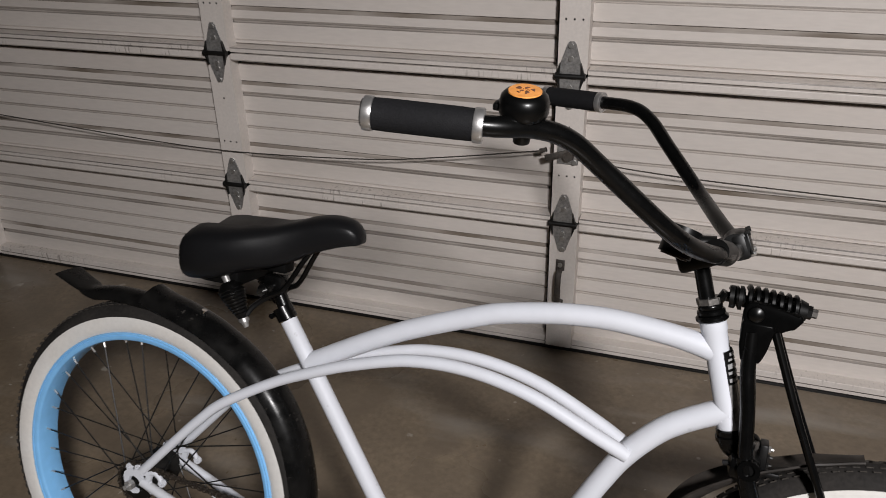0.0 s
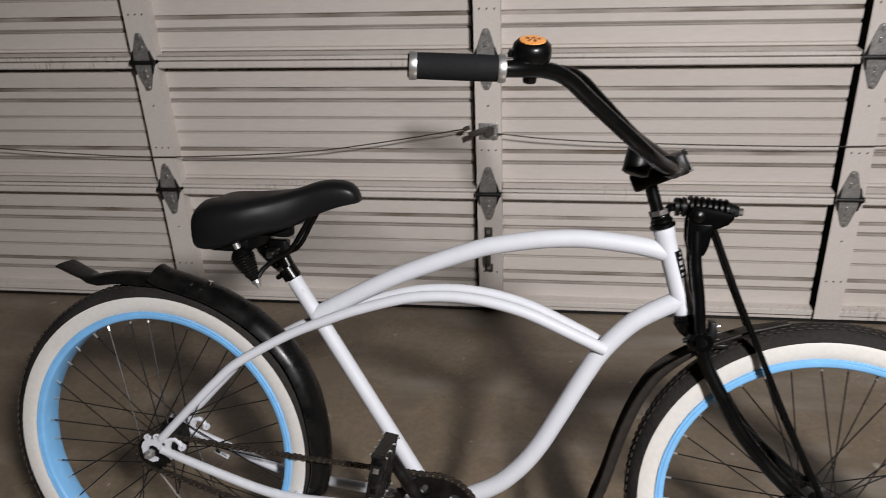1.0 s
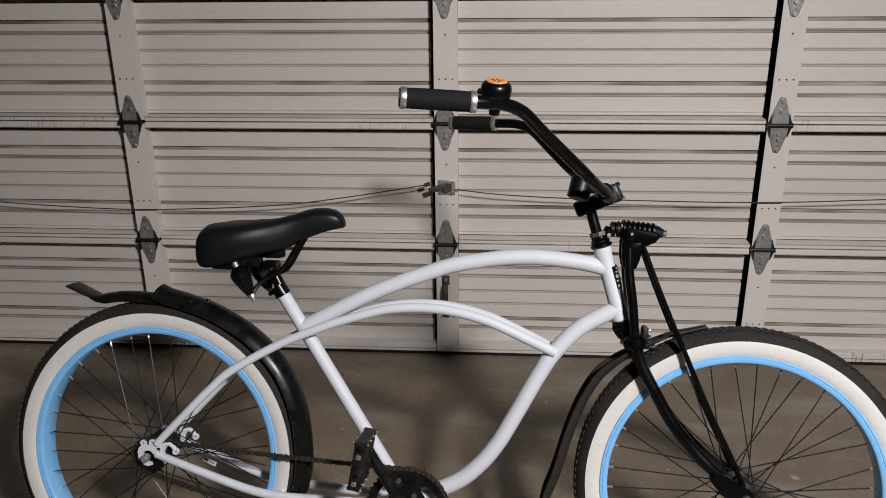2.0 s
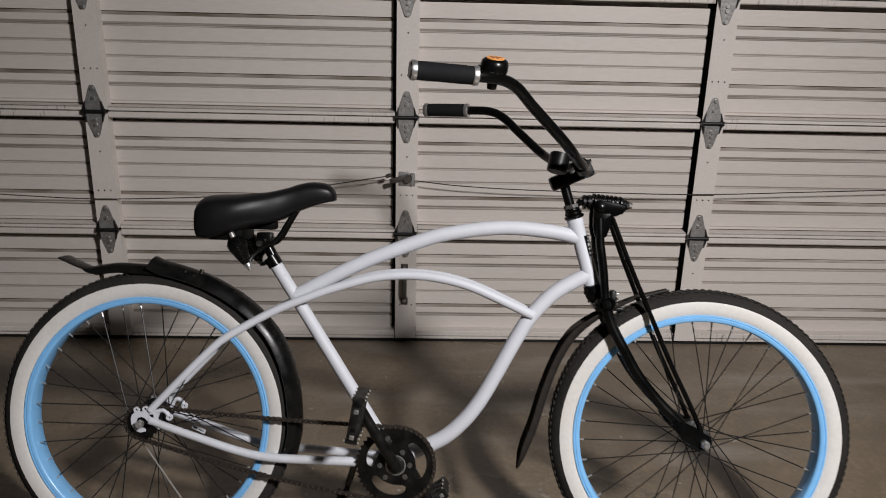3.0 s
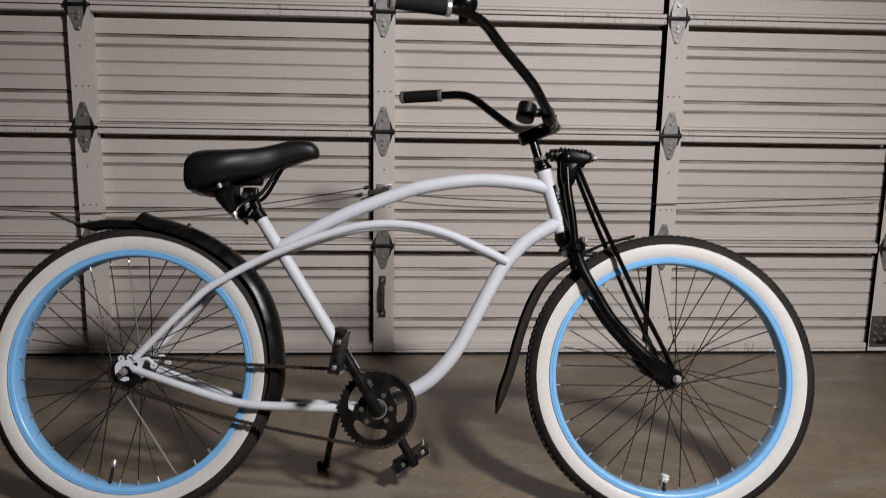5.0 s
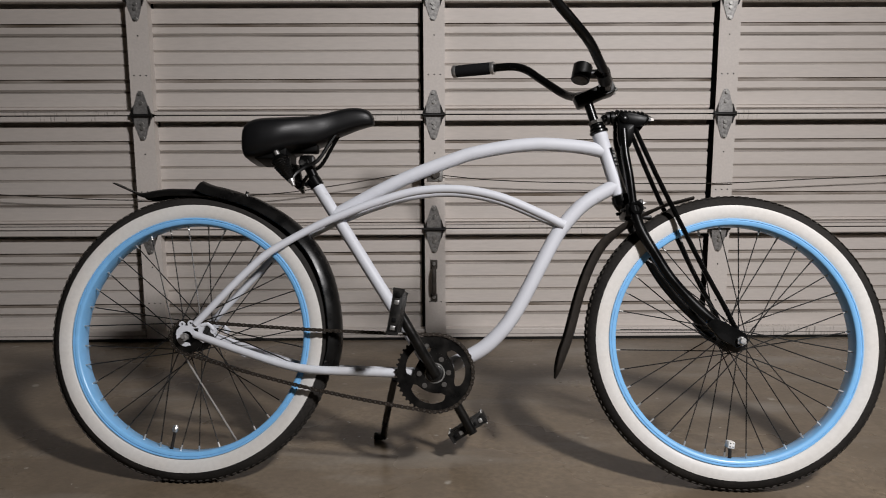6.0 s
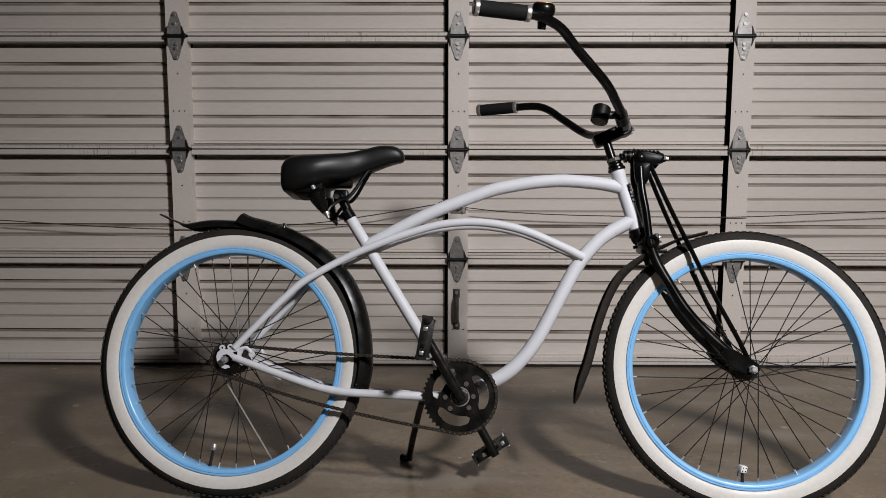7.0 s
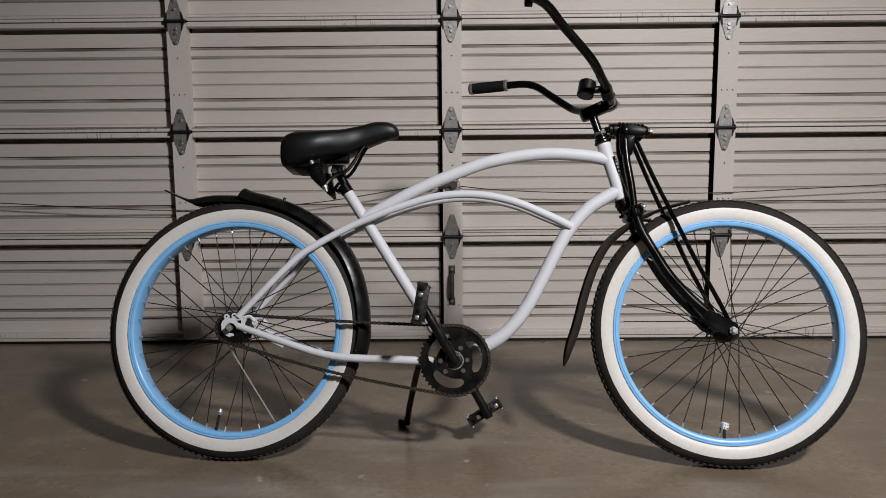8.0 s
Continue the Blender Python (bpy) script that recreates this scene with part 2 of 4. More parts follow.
def chips(m, scale, low, high, colour, amount):
    """Scattered chips and drips, gathered in patches."""
    n, l = m.node_tree.nodes, m.node_tree.links
    bsdf = n["Principled BSDF"]
    src = bsdf.inputs["Base Color"].links[0].from_socket
    co = n.new("ShaderNodeTexCoord")
    fac = None
    for sc, size, lo, hi in ((scale, 1.0, low, high), ((0.8, 1, 3), 1.5, 0.50, 0.60)):
        mp = n.new("ShaderNodeMapping")
        mp.inputs["Scale"].default_value = sc
        l.new(co.outputs["Object"], mp.inputs[0])
        t = n.new("ShaderNodeTexNoise")
        t.inputs["Scale"].default_value, t.inputs["Detail"].default_value = size, 3.0
        l.new(mp.outputs[0], t.inputs["Vector"])
        r = n.new("ShaderNodeMapRange")
        r.inputs[1].default_value, r.inputs[2].default_value, r.inputs[3].default_value, r.inputs[4].default_value = lo, hi, 0.0, amount if fac is None else 1.0
        l.new(t.outputs["Fac"], r.inputs[0])
        if fac is None:
            fac = r.outputs[0]
        else:
            mul = n.new("ShaderNodeMath")
            mul.operation = "MULTIPLY"
            l.new(fac, mul.inputs[0])
            l.new(r.outputs[0], mul.inputs[1])
            fac = mul.outputs[0]
    x = n.new("ShaderNodeMix")
    x.data_type = "RGBA"
    l.new(fac, x.inputs["Factor"])
    l.new(src, x.inputs["A"])
    x.inputs["B"].default_value = (*colour, 1)
    l.new(x.outputs["Result"], bsdf.inputs["Base Color"])


chips(RAIL_PAINT, (150, 60, 22), 0.58, 0.66, (0.12, 0.10, 0.08), 0.6)
chips(STILE_PAINT, (70, 30, 40), 0.66, 0.70, (0.16, 0.13, 0.10), 0.7)
chips(FENDER_BLACK, (150, 150, 150), 0.66, 0.72, (0.16, 0.145, 0.13), 0.7)
chips(FRAME_WHITE, (60, 60, 60), 0.70, 0.74, (0.30, 0.29, 0.29), 0.5)
# dark seam over the upper rail, its shade put into the colour
grime_and_dark_lines(RAIL_PAINT, (0.0148,), 0.0017, (0.05, 0.042, 0.035), 0.95, 1.1)
# darker line near the lower rail's bottom edge
grime_and_dark_lines(RAIL_PAINT, (0.4058,), 0.0020, (0.10, 0.085, 0.07), 0.7, 1.6)
# brown dirt on the wide ribs
grime_and_dark_lines(DOOR_PAINT, (0.1255, 0.3265), 0.0066, (0.115, 0.086, 0.058), 0.94)
# darker lines along the narrow and the faint ribs
grime_and_dark_lines(DOOR_PAINT, (0.0850, 0.2873), 0.0035, (0.12, 0.10, 0.08), 0.75, 1.5)
grime_and_dark_lines(DOOR_PAINT, (0.1822, 0.2317), 0.0030, (0.22, 0.19, 0.16), 0.55, 1.2)


# ---- mesh helpers ----
def finish(bm, name, mat, smooth=True):
    bmesh.ops.recalc_face_normals(bm, faces=bm.faces)
    me = bpy.data.meshes.new(name)
    bm.to_mesh(me)
    bm.free()
    me.materials.append(mat)
    if smooth:
        me.polygons.foreach_set("use_smooth", [True] * len(me.polygons))
        me.set_sharp_from_angle(angle=radians(38))
    return me


def part(name, bm, mat, parent=None, label="", smooth=True, m=None):
    ob = new(name, finish(bm, name, mat, smooth) if isinstance(bm, bmesh.types.BMesh) else bm)
    ob.parent = parent
    if m is not None:
        ob.matrix_basis = m
    if label:
        ob["label"] = label
    return ob


def box(bm, lo, hi, bevel=0.0, m=None):
    c = [(a + b) / 2 for a, b in zip(lo, hi)]
    s = [abs(b - a) for a, b in zip(lo, hi)]
    made = bmesh.ops.create_cube(bm, size=1.0, matrix=(m or Matrix()) @ Matrix.Translation(c) @ Matrix.Diagonal((*s, 1)))
    if bevel:
        edges = {e for v in made["verts"] for e in v.link_edges}
        bmesh.ops.bevel(bm, geom=list(edges), offset=bevel, segments=2, affect="EDGES", profile=0.5)
    return bm


def rod(bm, a, b, r, r2=None, seg=14, caps=True):
    a, b = Vector(a), Vector(b)
    m = Matrix.Translation((a + b) / 2) @ (b - a).to_track_quat("Z", "Y").to_matrix().to_4x4()
    bmesh.ops.create_cone(bm, cap_ends=caps, segments=seg, radius1=r, radius2=r if r2 is None else r2, depth=(b - a).length, matrix=m)
    return bm


def curve_points(pts, per=8, closed=False):
    """A smooth line through the points."""
    p = [Vector(v) for v in pts]
    out = []
    last = len(p) if closed else len(p) - 1
    for i in range(last):
        if closed:
            a, b, c, d = (p[(i + k) % len(p)] for k in (-1, 0, 1, 2))
        else:
            b, c = p[i], p[i + 1]
            a = p[i - 1] if i else 2 * b - c
            d = p[i + 2] if i + 2 < len(p) else 2 * c - b
        for k in range(per):
            t = k / per
            out.append(0.5 * ((2 * b) + (c - a) * t + (2 * a - 5 * b + 4 * c - d) * t * t + (3 * b - a - 3 * c + d) * t ** 3))
    if not closed:
        out.append(p[-1])
    return out


def sweep(bm, line, section, closed_section=True, caps=True, up=Vector((0, 1, 0))):
    """Sweeps section(i, n) -> list of (side, out) along a line; side lies along up."""
    rings, n = [], len(line)
    for i, p in enumerate(line):
        t = (line[min(i + 1, n - 1)] - line[max(i - 1, 0)]).normalized()
        side = (up - t * up.dot(t)).normalized()
        outw = t.cross(side)
        rings.append([bm.verts.new(p + side * a + outw * b) for a, b in section(i, n)])
    k = len(rings[0])
    for r0, r1 in zip(rings, rings[1:]):
        for j in range(k if closed_section else k - 1):
            bm.faces.new((r0[j], r0[(j + 1) % k], r1[(j + 1) % k], r1[j]))
    if caps and closed_section:
        bm.faces.new(rings[0])
        bm.faces.new(rings[-1])
    return bm


def circle(r, seg=16, squash=1.0):
    return [(r * math.cos(2 * math.pi * j / seg), squash * r * math.sin(2 * math.pi * j / seg)) for j in range(seg)]


def tube(bm, pts, r, seg=16, per=8, r_end=None, up=Vector((0, 1, 0)), squash=1.0, smooth=True):
    line = curve_points(pts, per) if smooth else [Vector(p) for p in pts]
    r_end = r if r_end is None else r_end
    return sweep(bm, line, lambda i, n: circle(r + (r_end - r) * i / max(1, n - 1), seg, squash), up=up)


def revolve(bm, profile, seg=96, closed=True, m=None):
    """Turns a profile of (radius, y) about the y axis."""
    rings = []
    for i in range(seg):
        a = 2 * math.pi * i / seg
        rings.append([bm.verts.new((m or Matrix()) @ Vector((r * math.cos(a), y, r * math.sin(a)))) for r, y in profile])
    k = len(profile)
    for i in range(seg):
        r0, r1 = rings[i], rings[(i + 1) % seg]
        for j in range(k if closed else k - 1):
            q = [r0[j], r0[(j + 1) % k], r1[(j + 1) % k], r1[j]]
            bm.faces.new(q)
    return bm


def polar_plate(bm, r0, r1, y, thick, keep, seg=144, rings=14):
    """A flat plate about the y axis, with holes where keep(angle, radius) is false."""
    cells = {}
    for i in range(seg):
        for j in range(rings):
            if keep(2 * math.pi * (i + 0.5) / seg, r0 + (r1 - r0) * (j + 0.5) / rings):
                cells[(i, j)] = True
    grid = {}

    def vert(i, j, s):
        key = (i % seg, j, s)
        if key not in grid:
            a, r = 2 * math.pi * i / seg, r0 + (r1 - r0) * j / rings
            grid[key] = bm.verts.new((r * math.cos(a), y + s * thick / 2, r * math.sin(a)))
        return grid[key]

    for i, j in cells:
        for s in (-1, 1):
            bm.faces.new([vert(i, j, s), vert(i + 1, j, s), vert(i + 1, j + 1, s), vert(i, j + 1, s)])
        for di, dj, a, b in ((-1, 0, (i, j), (i, j + 1)), (1, 0, (i + 1, j), (i + 1, j + 1)), (0, -1, (i, j), (i + 1, j)), (0, 1, (i, j + 1), (i + 1, j + 1))):
            if ((i + di) % seg, j + dj) not in cells:
                bm.faces.new([vert(*a, -1), vert(*b, -1), vert(*b, 1), vert(*a, 1)])
    return bm


def plate(outer, holes, y0, y1):
    """A flat plate with holes, from outlines in x and z."""
    bm = B()
    edges = []
    for loop in [outer] + holes:
        vs = [bm.verts.new((x, y0, z)) for x, z in loop]
        edges += [bm.edges.new((a, b)) for a, b in zip(vs, vs[1:] + vs[:1])]
    bmesh.ops.triangle_fill(bm, edges=edges, use_beauty=True)
    up = bmesh.ops.extrude_face_region(bm, geom=list(bm.faces))
    bmesh.ops.translate(bm, vec=(0, y1 - y0, 0), verts=[v for v in up["geom"] if isinstance(v, bmesh.types.BMVert)])
    return bm


def prism(bm, outline, y0, y1):
    """A plate from an outline in x and z, between two y."""
    a = [bm.verts.new((x, y0, z)) for x, z in outline]
    b = [bm.verts.new((x, y1, z)) for x, z in outline]
    bm.faces.new(a)
    bm.faces.new(b)
    for i in range(len(outline)):
        j = (i + 1) % len(outline)
        bm.faces.new((a[i], a[j], b[j], b[i]))
    return bm


B = bmesh.new


# ---- structure: floor, walls, ceiling ----
def slab(name, lo, hi, mat, label, category):
    bm = box(B(), lo, hi)
    return tagged(part(name, bm, mat, smooth=False), label, category, kind="structure")


FLOOR = -0.007
XL, XR, YB, YF, H = -3.4, 3.1, -6.6, 0.095, 2.75
slab("floor", (XL - 0.2, YB - 0.2, -0.12), (XR + 0.2, YF + 0.3, FLOOR), CONCRETE, "worn brown-grey concrete garage floor with pale flecks", "floor")
slab("ceiling", (XL - 0.2, YB - 0.2, H), (XR + 0.2, YF + 0.3, H + 0.12), DRYWALL, "plain painted garage ceiling", "ceiling")
slab("wall_west", (XL - 0.15, YB, FLOOR), (XL, YF + 0.2, H), DRYWALL, "plain painted garage side wall", "wall")
slab("wall_east", (XR, YB, FLOOR), (XR + 0.15, YF + 0.2, H), DRYWALL, "plain painted garage side wall", "wall")
slab("wall_south", (XL - 0.15, YB - 0.15, FLOOR), (XR + 0.15, YB, H), DRYWALL, "plain painted garage back wall", "wall")
slab("wall_north_east", (2.130, YF, FLOOR), (XR, YF + 0.15, H), DRYWALL, "painted wall beside the garage door", "wall")
slab("wall_north_west", (XL, YF, FLOOR), (-2.375, YF + 0.15, H), DRYWALL, "painted wall beside the garage door", "wall")
slab("wall_north_lintel", (-2.375, YF, 2.16), (2.130, YF + 0.15, H), DRYWALL, "painted wall over the garage door", "wall")

# ---- the sectional door ----
SECTION = 0.4267
COLUMNS = (-2.245, -1.074, 0.000, 1.080, 1.988)
HALF = 0.039
PANEL_Y = 0.045
door = tagged(new("door_1"), "closed beige sectional steel garage door with ribbed panels", "garage door", kind="structure")
# height in the section, depth of the press
RIBS = ((0.0000, 0), (0.0172, 0), (0.0176, 0.012), (0.0216, 0.010), (0.0228, 0), (0.0300, 0), (0.0305, 0.003), (0.0345, 0),
        (0.0822, 0), (0.0832, 0.010), (0.0867, 0.010), (0.0959, 0), (0.1197, 0), (0.1268, 0.008), (0.1306, 0.008), (0.1332, 0),
        (0.1796, 0), (0.1808, 0.0055), (0.1837, 0.0055), (0.1893, 0), (0.2290, 0), (0.2303, 0.0055), (0.2331, 0.0055), (0.2387, 0),
        (0.2843, 0), (0.2853, 0.010), (0.2888, 0.010), (0.2980, 0), (0.3207, 0), (0.3278, 0.008), (0.3311, 0.008), (0.3334, 0),
        (0.3862, 0), (0.3866, 0.030), (0.4267, 0.030))


def ribbed_panel(x0, x1, z0):
    bm = B()
    n = 10
    cols = []
    for i in range(n + 1):
        x = x0 + (x1 - x0) * i / n
        cols.append([bm.verts.new((x, PANEL_Y + d + 0.0015 * noise.noise(Vector((x * 2.1, z0 * 7, z * 6))), z0 + z)) for z, d in RIBS])
    for a, b in zip(cols, cols[1:]):
        for j in range(len(RIBS) - 1):
            bm.faces.new((a[j], b[j], b[j + 1], a[j + 1]))
    back = [bm.verts.new((x, PANEL_Y + 0.036, z0 + z)) for x, z in ((x0, 0), (x1, 0), (x1, SECTION), (x0, SECTION))]
    bm.faces.new(back)
    bm.faces.new([c[0] for c in cols] + [back[1], back[0]])
    bm.faces.new([c[-1] for c in cols] + [back[2], back[3]])
    bm.faces.new(cols[0] + [back[3], back[0]])
    bm.faces.new(cols[-1] + [back[2], back[1]])
    return bm


def stile_section(z0, z1):
    """A channel whose west side has no flange."""
    bm = B()
    box(bm, (-HALF, 0.0, z0), (HALF, 0.0022, z1))
    box(bm, (HALF - 0.0022, 0.0022, z0), (HALF, PANEL_Y + 0.004, z1))
    return bm


joints = [SECTION * i for i in range(6)]
for i in range(5):
    for xa, xb, gap in zip(COLUMNS, COLUMNS[1:], (0.013, 0.013, 0.006, -0.014)):
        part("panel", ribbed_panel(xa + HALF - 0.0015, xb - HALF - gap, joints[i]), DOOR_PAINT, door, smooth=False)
stile_mesh = finish(stile_section(0.006, SECTION - 0.006), "stile", STILE_PAINT, False)
for i in range(5):
    for x in COLUMNS:
        part("stile", stile_mesh, None, door, m=pose(x, 0, joints[i]))


def rail(x0, x1, z0, z1, y):
    bm = B()
    box(bm, (x0, y, z0), (x1, PANEL_Y + 0.006, z1), bevel=0.002)
    return bm


for i in range(6):
    j = joints[i]
    for xa, xb in zip(COLUMNS, COLUMNS[1:]):
        lo, hi = xa + HALF + 0.001, xb - HALF - 0.004
        if i < 5:
            part("rail", rail(lo, hi, max(j + 0.0020, 0.0016), j + (0.0166 if i else 0.035), 0.006), RAIL_PAINT, door, smooth=False)
        if i:
            part("rail", rail(lo, hi, j - 0.0230, j - 0.0020, 0.004), RAIL_PAINT, door, smooth=False)
part("bottom_rail", box(B(), (COLUMNS[0] - HALF, 0.003, FLOOR), (COLUMNS[-1] + HALF, PANEL_Y + 0.02, 0.0010)), DARK_STEEL, door, "dark rubber bottom seal", smooth=False)
# added dark sheet, so the gaps beside the stiles read as unlit
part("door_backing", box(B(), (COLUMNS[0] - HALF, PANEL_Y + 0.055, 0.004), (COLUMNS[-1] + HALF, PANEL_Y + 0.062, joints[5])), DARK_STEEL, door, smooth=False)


def hinge_leaf(s):
    """A tapering leaf; s is 1 upward, -1 downward."""
    o = [(-0.029, 0.004 * s), (0.029, 0.004 * s), (0.028, 0.028 * s), (0.011, 0.084 * s), (0.006, 0.090 * s), (-0.006, 0.090 * s), (-0.011, 0.084 * s), (-0.029, 0.030 * s)]
    bm = prism(B(), o, -0.0032, -0.0004)
    bmesh.ops.bevel(bm, geom=list(bm.edges), offset=0.0006, segments=1, affect="EDGES")
    return bm


leaf_up = finish(hinge_leaf(1), "leaf", GALVANISED, False)
leaf_down = finish(hinge_leaf(-1), "leaf", GALVANISED, False)
bm = rod(B(), (-0.036, -0.007, 0), (0.036, -0.007, 0), 0.0065)
rod(bm, (-0.040, -0.007, 0), (-0.036, -0.007, 0), 0.009)
rod(bm, (0.036, -0.007, 0), (0.040, -0.007, 0), 0.009)
for s in (-1, 1):
    prism(bm, [(0.0270 * s, 0.036), (0.0345 * s, 0.012), (0.0400 * s, 0.0), (0.0345 * s, -0.012), (0.0270 * s, -0.036), (0.0290 * s, 0.0)], -0.0105, -0.0004)
barrel_mesh = finish(bm, "hinge", DARK_STEEL)
bm = rod(B(), (0, -0.0072, 0), (0, -0.0030, 0), 0.0062, 0.0066, seg=12)
rod(bm, (0, -0.0092, 0), (0, -0.0072, 0), 0.0062, 0.0040, seg=12)
bolt_mesh = finish(bm, "bolt", ZINC, False)
for i in range(1, 5):
    for x in COLUMNS:
        h = part("hinge", barrel_mesh, None, door, "galvanised strap hinge with a dark barrel", m=pose(x - 0.003, -0.0005, joints[i]))
        part("leaf", leaf_up, None, h)
        part("leaf", leaf_down, None, h)
        for dz in (0.079, 0.046, -0.030, -0.046, -0.081):
            part("bolt", bolt_mesh, None, h, m=pose(random.uniform(-0.002, 0.002), 0, dz, 0, random.uniform(0, 60), 0))

# rivets and punched holes in the stiles, all drawn as dark discs
hole_mesh = finish(rod(B(), (0, -0.0006, 0), (0, 0.0004, 0), 0.0028, seg=8), "rivet", DARK_STEEL)
for i in range(5):
    for x in COLUMNS:
        for dx, dz in ((0, 0.286), (-0.022, 0.145), (0, 0.145), (0.022, 0.145)):
            part("rivet", hole_mesh, None, door, m=pose(x + dx, 0, joints[i] + dz))

# pull handle on the middle stile
bm = box(B(), (-0.013, -0.004, 0.128), (0.013, -0.0005, 0.163), 0.001)
box(bm, (-0.013, -0.004, -0.0), (0.013, -0.0005, 0.030), 0.001)
handle = part("handle", bm, RUST_STEEL, door, "dark worn steel pull handle", m=pose(-0.005, 0, 0.146))
part("grip", tube(B(), [(0, -0.003, 0.135), (0, -0.022, 0.128), (0, -0.030, 0.110), (0, -0.030, 0.053), (0, -0.022, 0.035), (0, -0.003, 0.028)], 0.009, seg=10, squash=0.55,
                  up=Vector((1, 0, 0))), RUST_STEEL, handle)
for z in (0.018, 0.148):
    part("bolt", bolt_mesh, None, handle, m=pose(0, -0.001, z))

# cable lock on the middle stile and its cables
bm = box(B(), (-0.018, -0.006, -0.026), (0.040, -0.0006, 0.026), 0.002)
lock = part("lock_plate", bm, GALVANISED, door, "weathered steel cable lock", m=pose(-0.010, 0, 0.634))
part("lock_cam", rod(B(), (0.012, -0.006, 0), (0.012, -0.020, 0), 0.017, 0.013, 18), RUST_STEEL, lock)
part("lock_arm", box(B(), (-0.052, -0.018, -0.008), (0.012, -0.012, 0.010), 0.002, pose(0, 0, 0.006, 0, -18, 0)), RUST_STEEL, lock)
part("cable_clamp", rod(B(), (-0.064, -0.016, 0.010), (-0.046, -0.016, 0.016), 0.007, seg=10), RUST_STEEL, lock)
for z in (-0.018, 0.018):
    part("bolt", bolt_mesh, None, lock, m=pose(0.030, -0.003, z))


def strand(pts):
    line = curve_points(pts, 40)
    bm = B()
    for ph in (0, 1, 2):
        k = [p + 0.0011 * Vector((0, math.cos(s * 1.1 + ph * 2.094), math.sin(s * 1.1 + ph * 2.094))) for s, p in enumerate(line)]
        sweep(bm, k, lambda i, n: circle(0.0011, 5), up=Vector((0, 0, 1)))
    return bm


part("cable", strand([(-0.07, -0.016, 0.645), (-0.37, -0.014, 0.594), (-0.62, -0.012, 0.563), (-1.06, -0.010, 0.543), (-1.40, -0.012, 0.553), (-1.80, -0.012, 0.577), (-2.255, -0.012, 0.603)]), CABLE, door)
part("cable", strand([(0.03, -0.014, 0.630), (0.20, -0.014, 0.613), (0.48, -0.012, 0.601), (1.02, -0.010, 0.595), (1.46, -0.012, 0.612), (1.93, -0.012, 0.632)]), CABLE, door)

# side latches and bottom corner brackets on the end stiles
for x, z, s in ((COLUMNS[-1], 0.628, 1), (COLUMNS[0], 0.606, -1)):
    bm = box(B(), (-0.036, -0.005, -0.046), (0.036, -0.0006, 0.046), 0.002)
    side_bolt = part("side_bolt", bm, RUST_STEEL, door, "rusty steel side latch", m=pose(x, 0, z))
    part("guide", box(B(), (-0.020 * s, -0.030, -0.020), (0.020 * s, -0.005, 0.020), 0.005), RUST_STEEL, side_bolt)
    part("bolt_bar", rod(B(), (-0.030 * s, -0.019, 0), (0.015 * s, -0.019, 0), 0.010), DARK_STEEL, side_bolt)
    part("bolt_sleeve", rod(rod(B(), (0.015 * s, -0.021, 0), (0.088 * s, -0.021, 0), 0.018, seg=20), (0.020 * s, -0.021, 0), (0.026 * s, -0.021, 0), 0.021, seg=20), RUST_STEEL, side_bolt, "dark steel sleeve")
    part("cable_eye", rod(B(), (-0.046 * s, -0.016, 0.004), (-0.028 * s, -0.016, 0.002), 0.006, seg=10), RUST_STEEL, side_bolt)
    for dx, dz in ((-0.024, 0.036), (0.024, 0.034), (-0.024, -0.036), (0.022, -0.036)):
        part("bolt", bolt_mesh, None, side_bolt, m=pose(dx, -0.002, dz))
for x, s in ((COLUMNS[-1], 1), (COLUMNS[0], -1)):
    bm = box(B(), (-0.037, -0.006, 0.0), (0.034, -0.0006, 0.115), 0.002)
    box(bm, (-0.037, -0.020, 0.0), (0.034, -0.006, 0.004), 0.001)
    bracket = part("bottom_bracket", bm, RUST_STEEL if s > 0 else DARK_STEEL, door, "dark weathered bottom corner bracket", m=pose(x, 0, 0.036))
    for dx, dz in ((-0.022, 0.018), (0.004, 0.022), (-0.020, 0.046), (0.018, 0.044), (-0.022, 0.078), (0.010, 0.074), (-0.006, 0.100), (0.020, 0.098)):
        part("bolt", bolt_mesh, None, bracket, m=pose(dx, -0.003, dz, 0, random.uniform(0, 60), 0))
    part("roller_axle", rod(B(), (-0.01 * s, -0.016, 0.012), (0.085 * s, -0.016, 0.012), 0.006), DARK_STEEL, bracket)

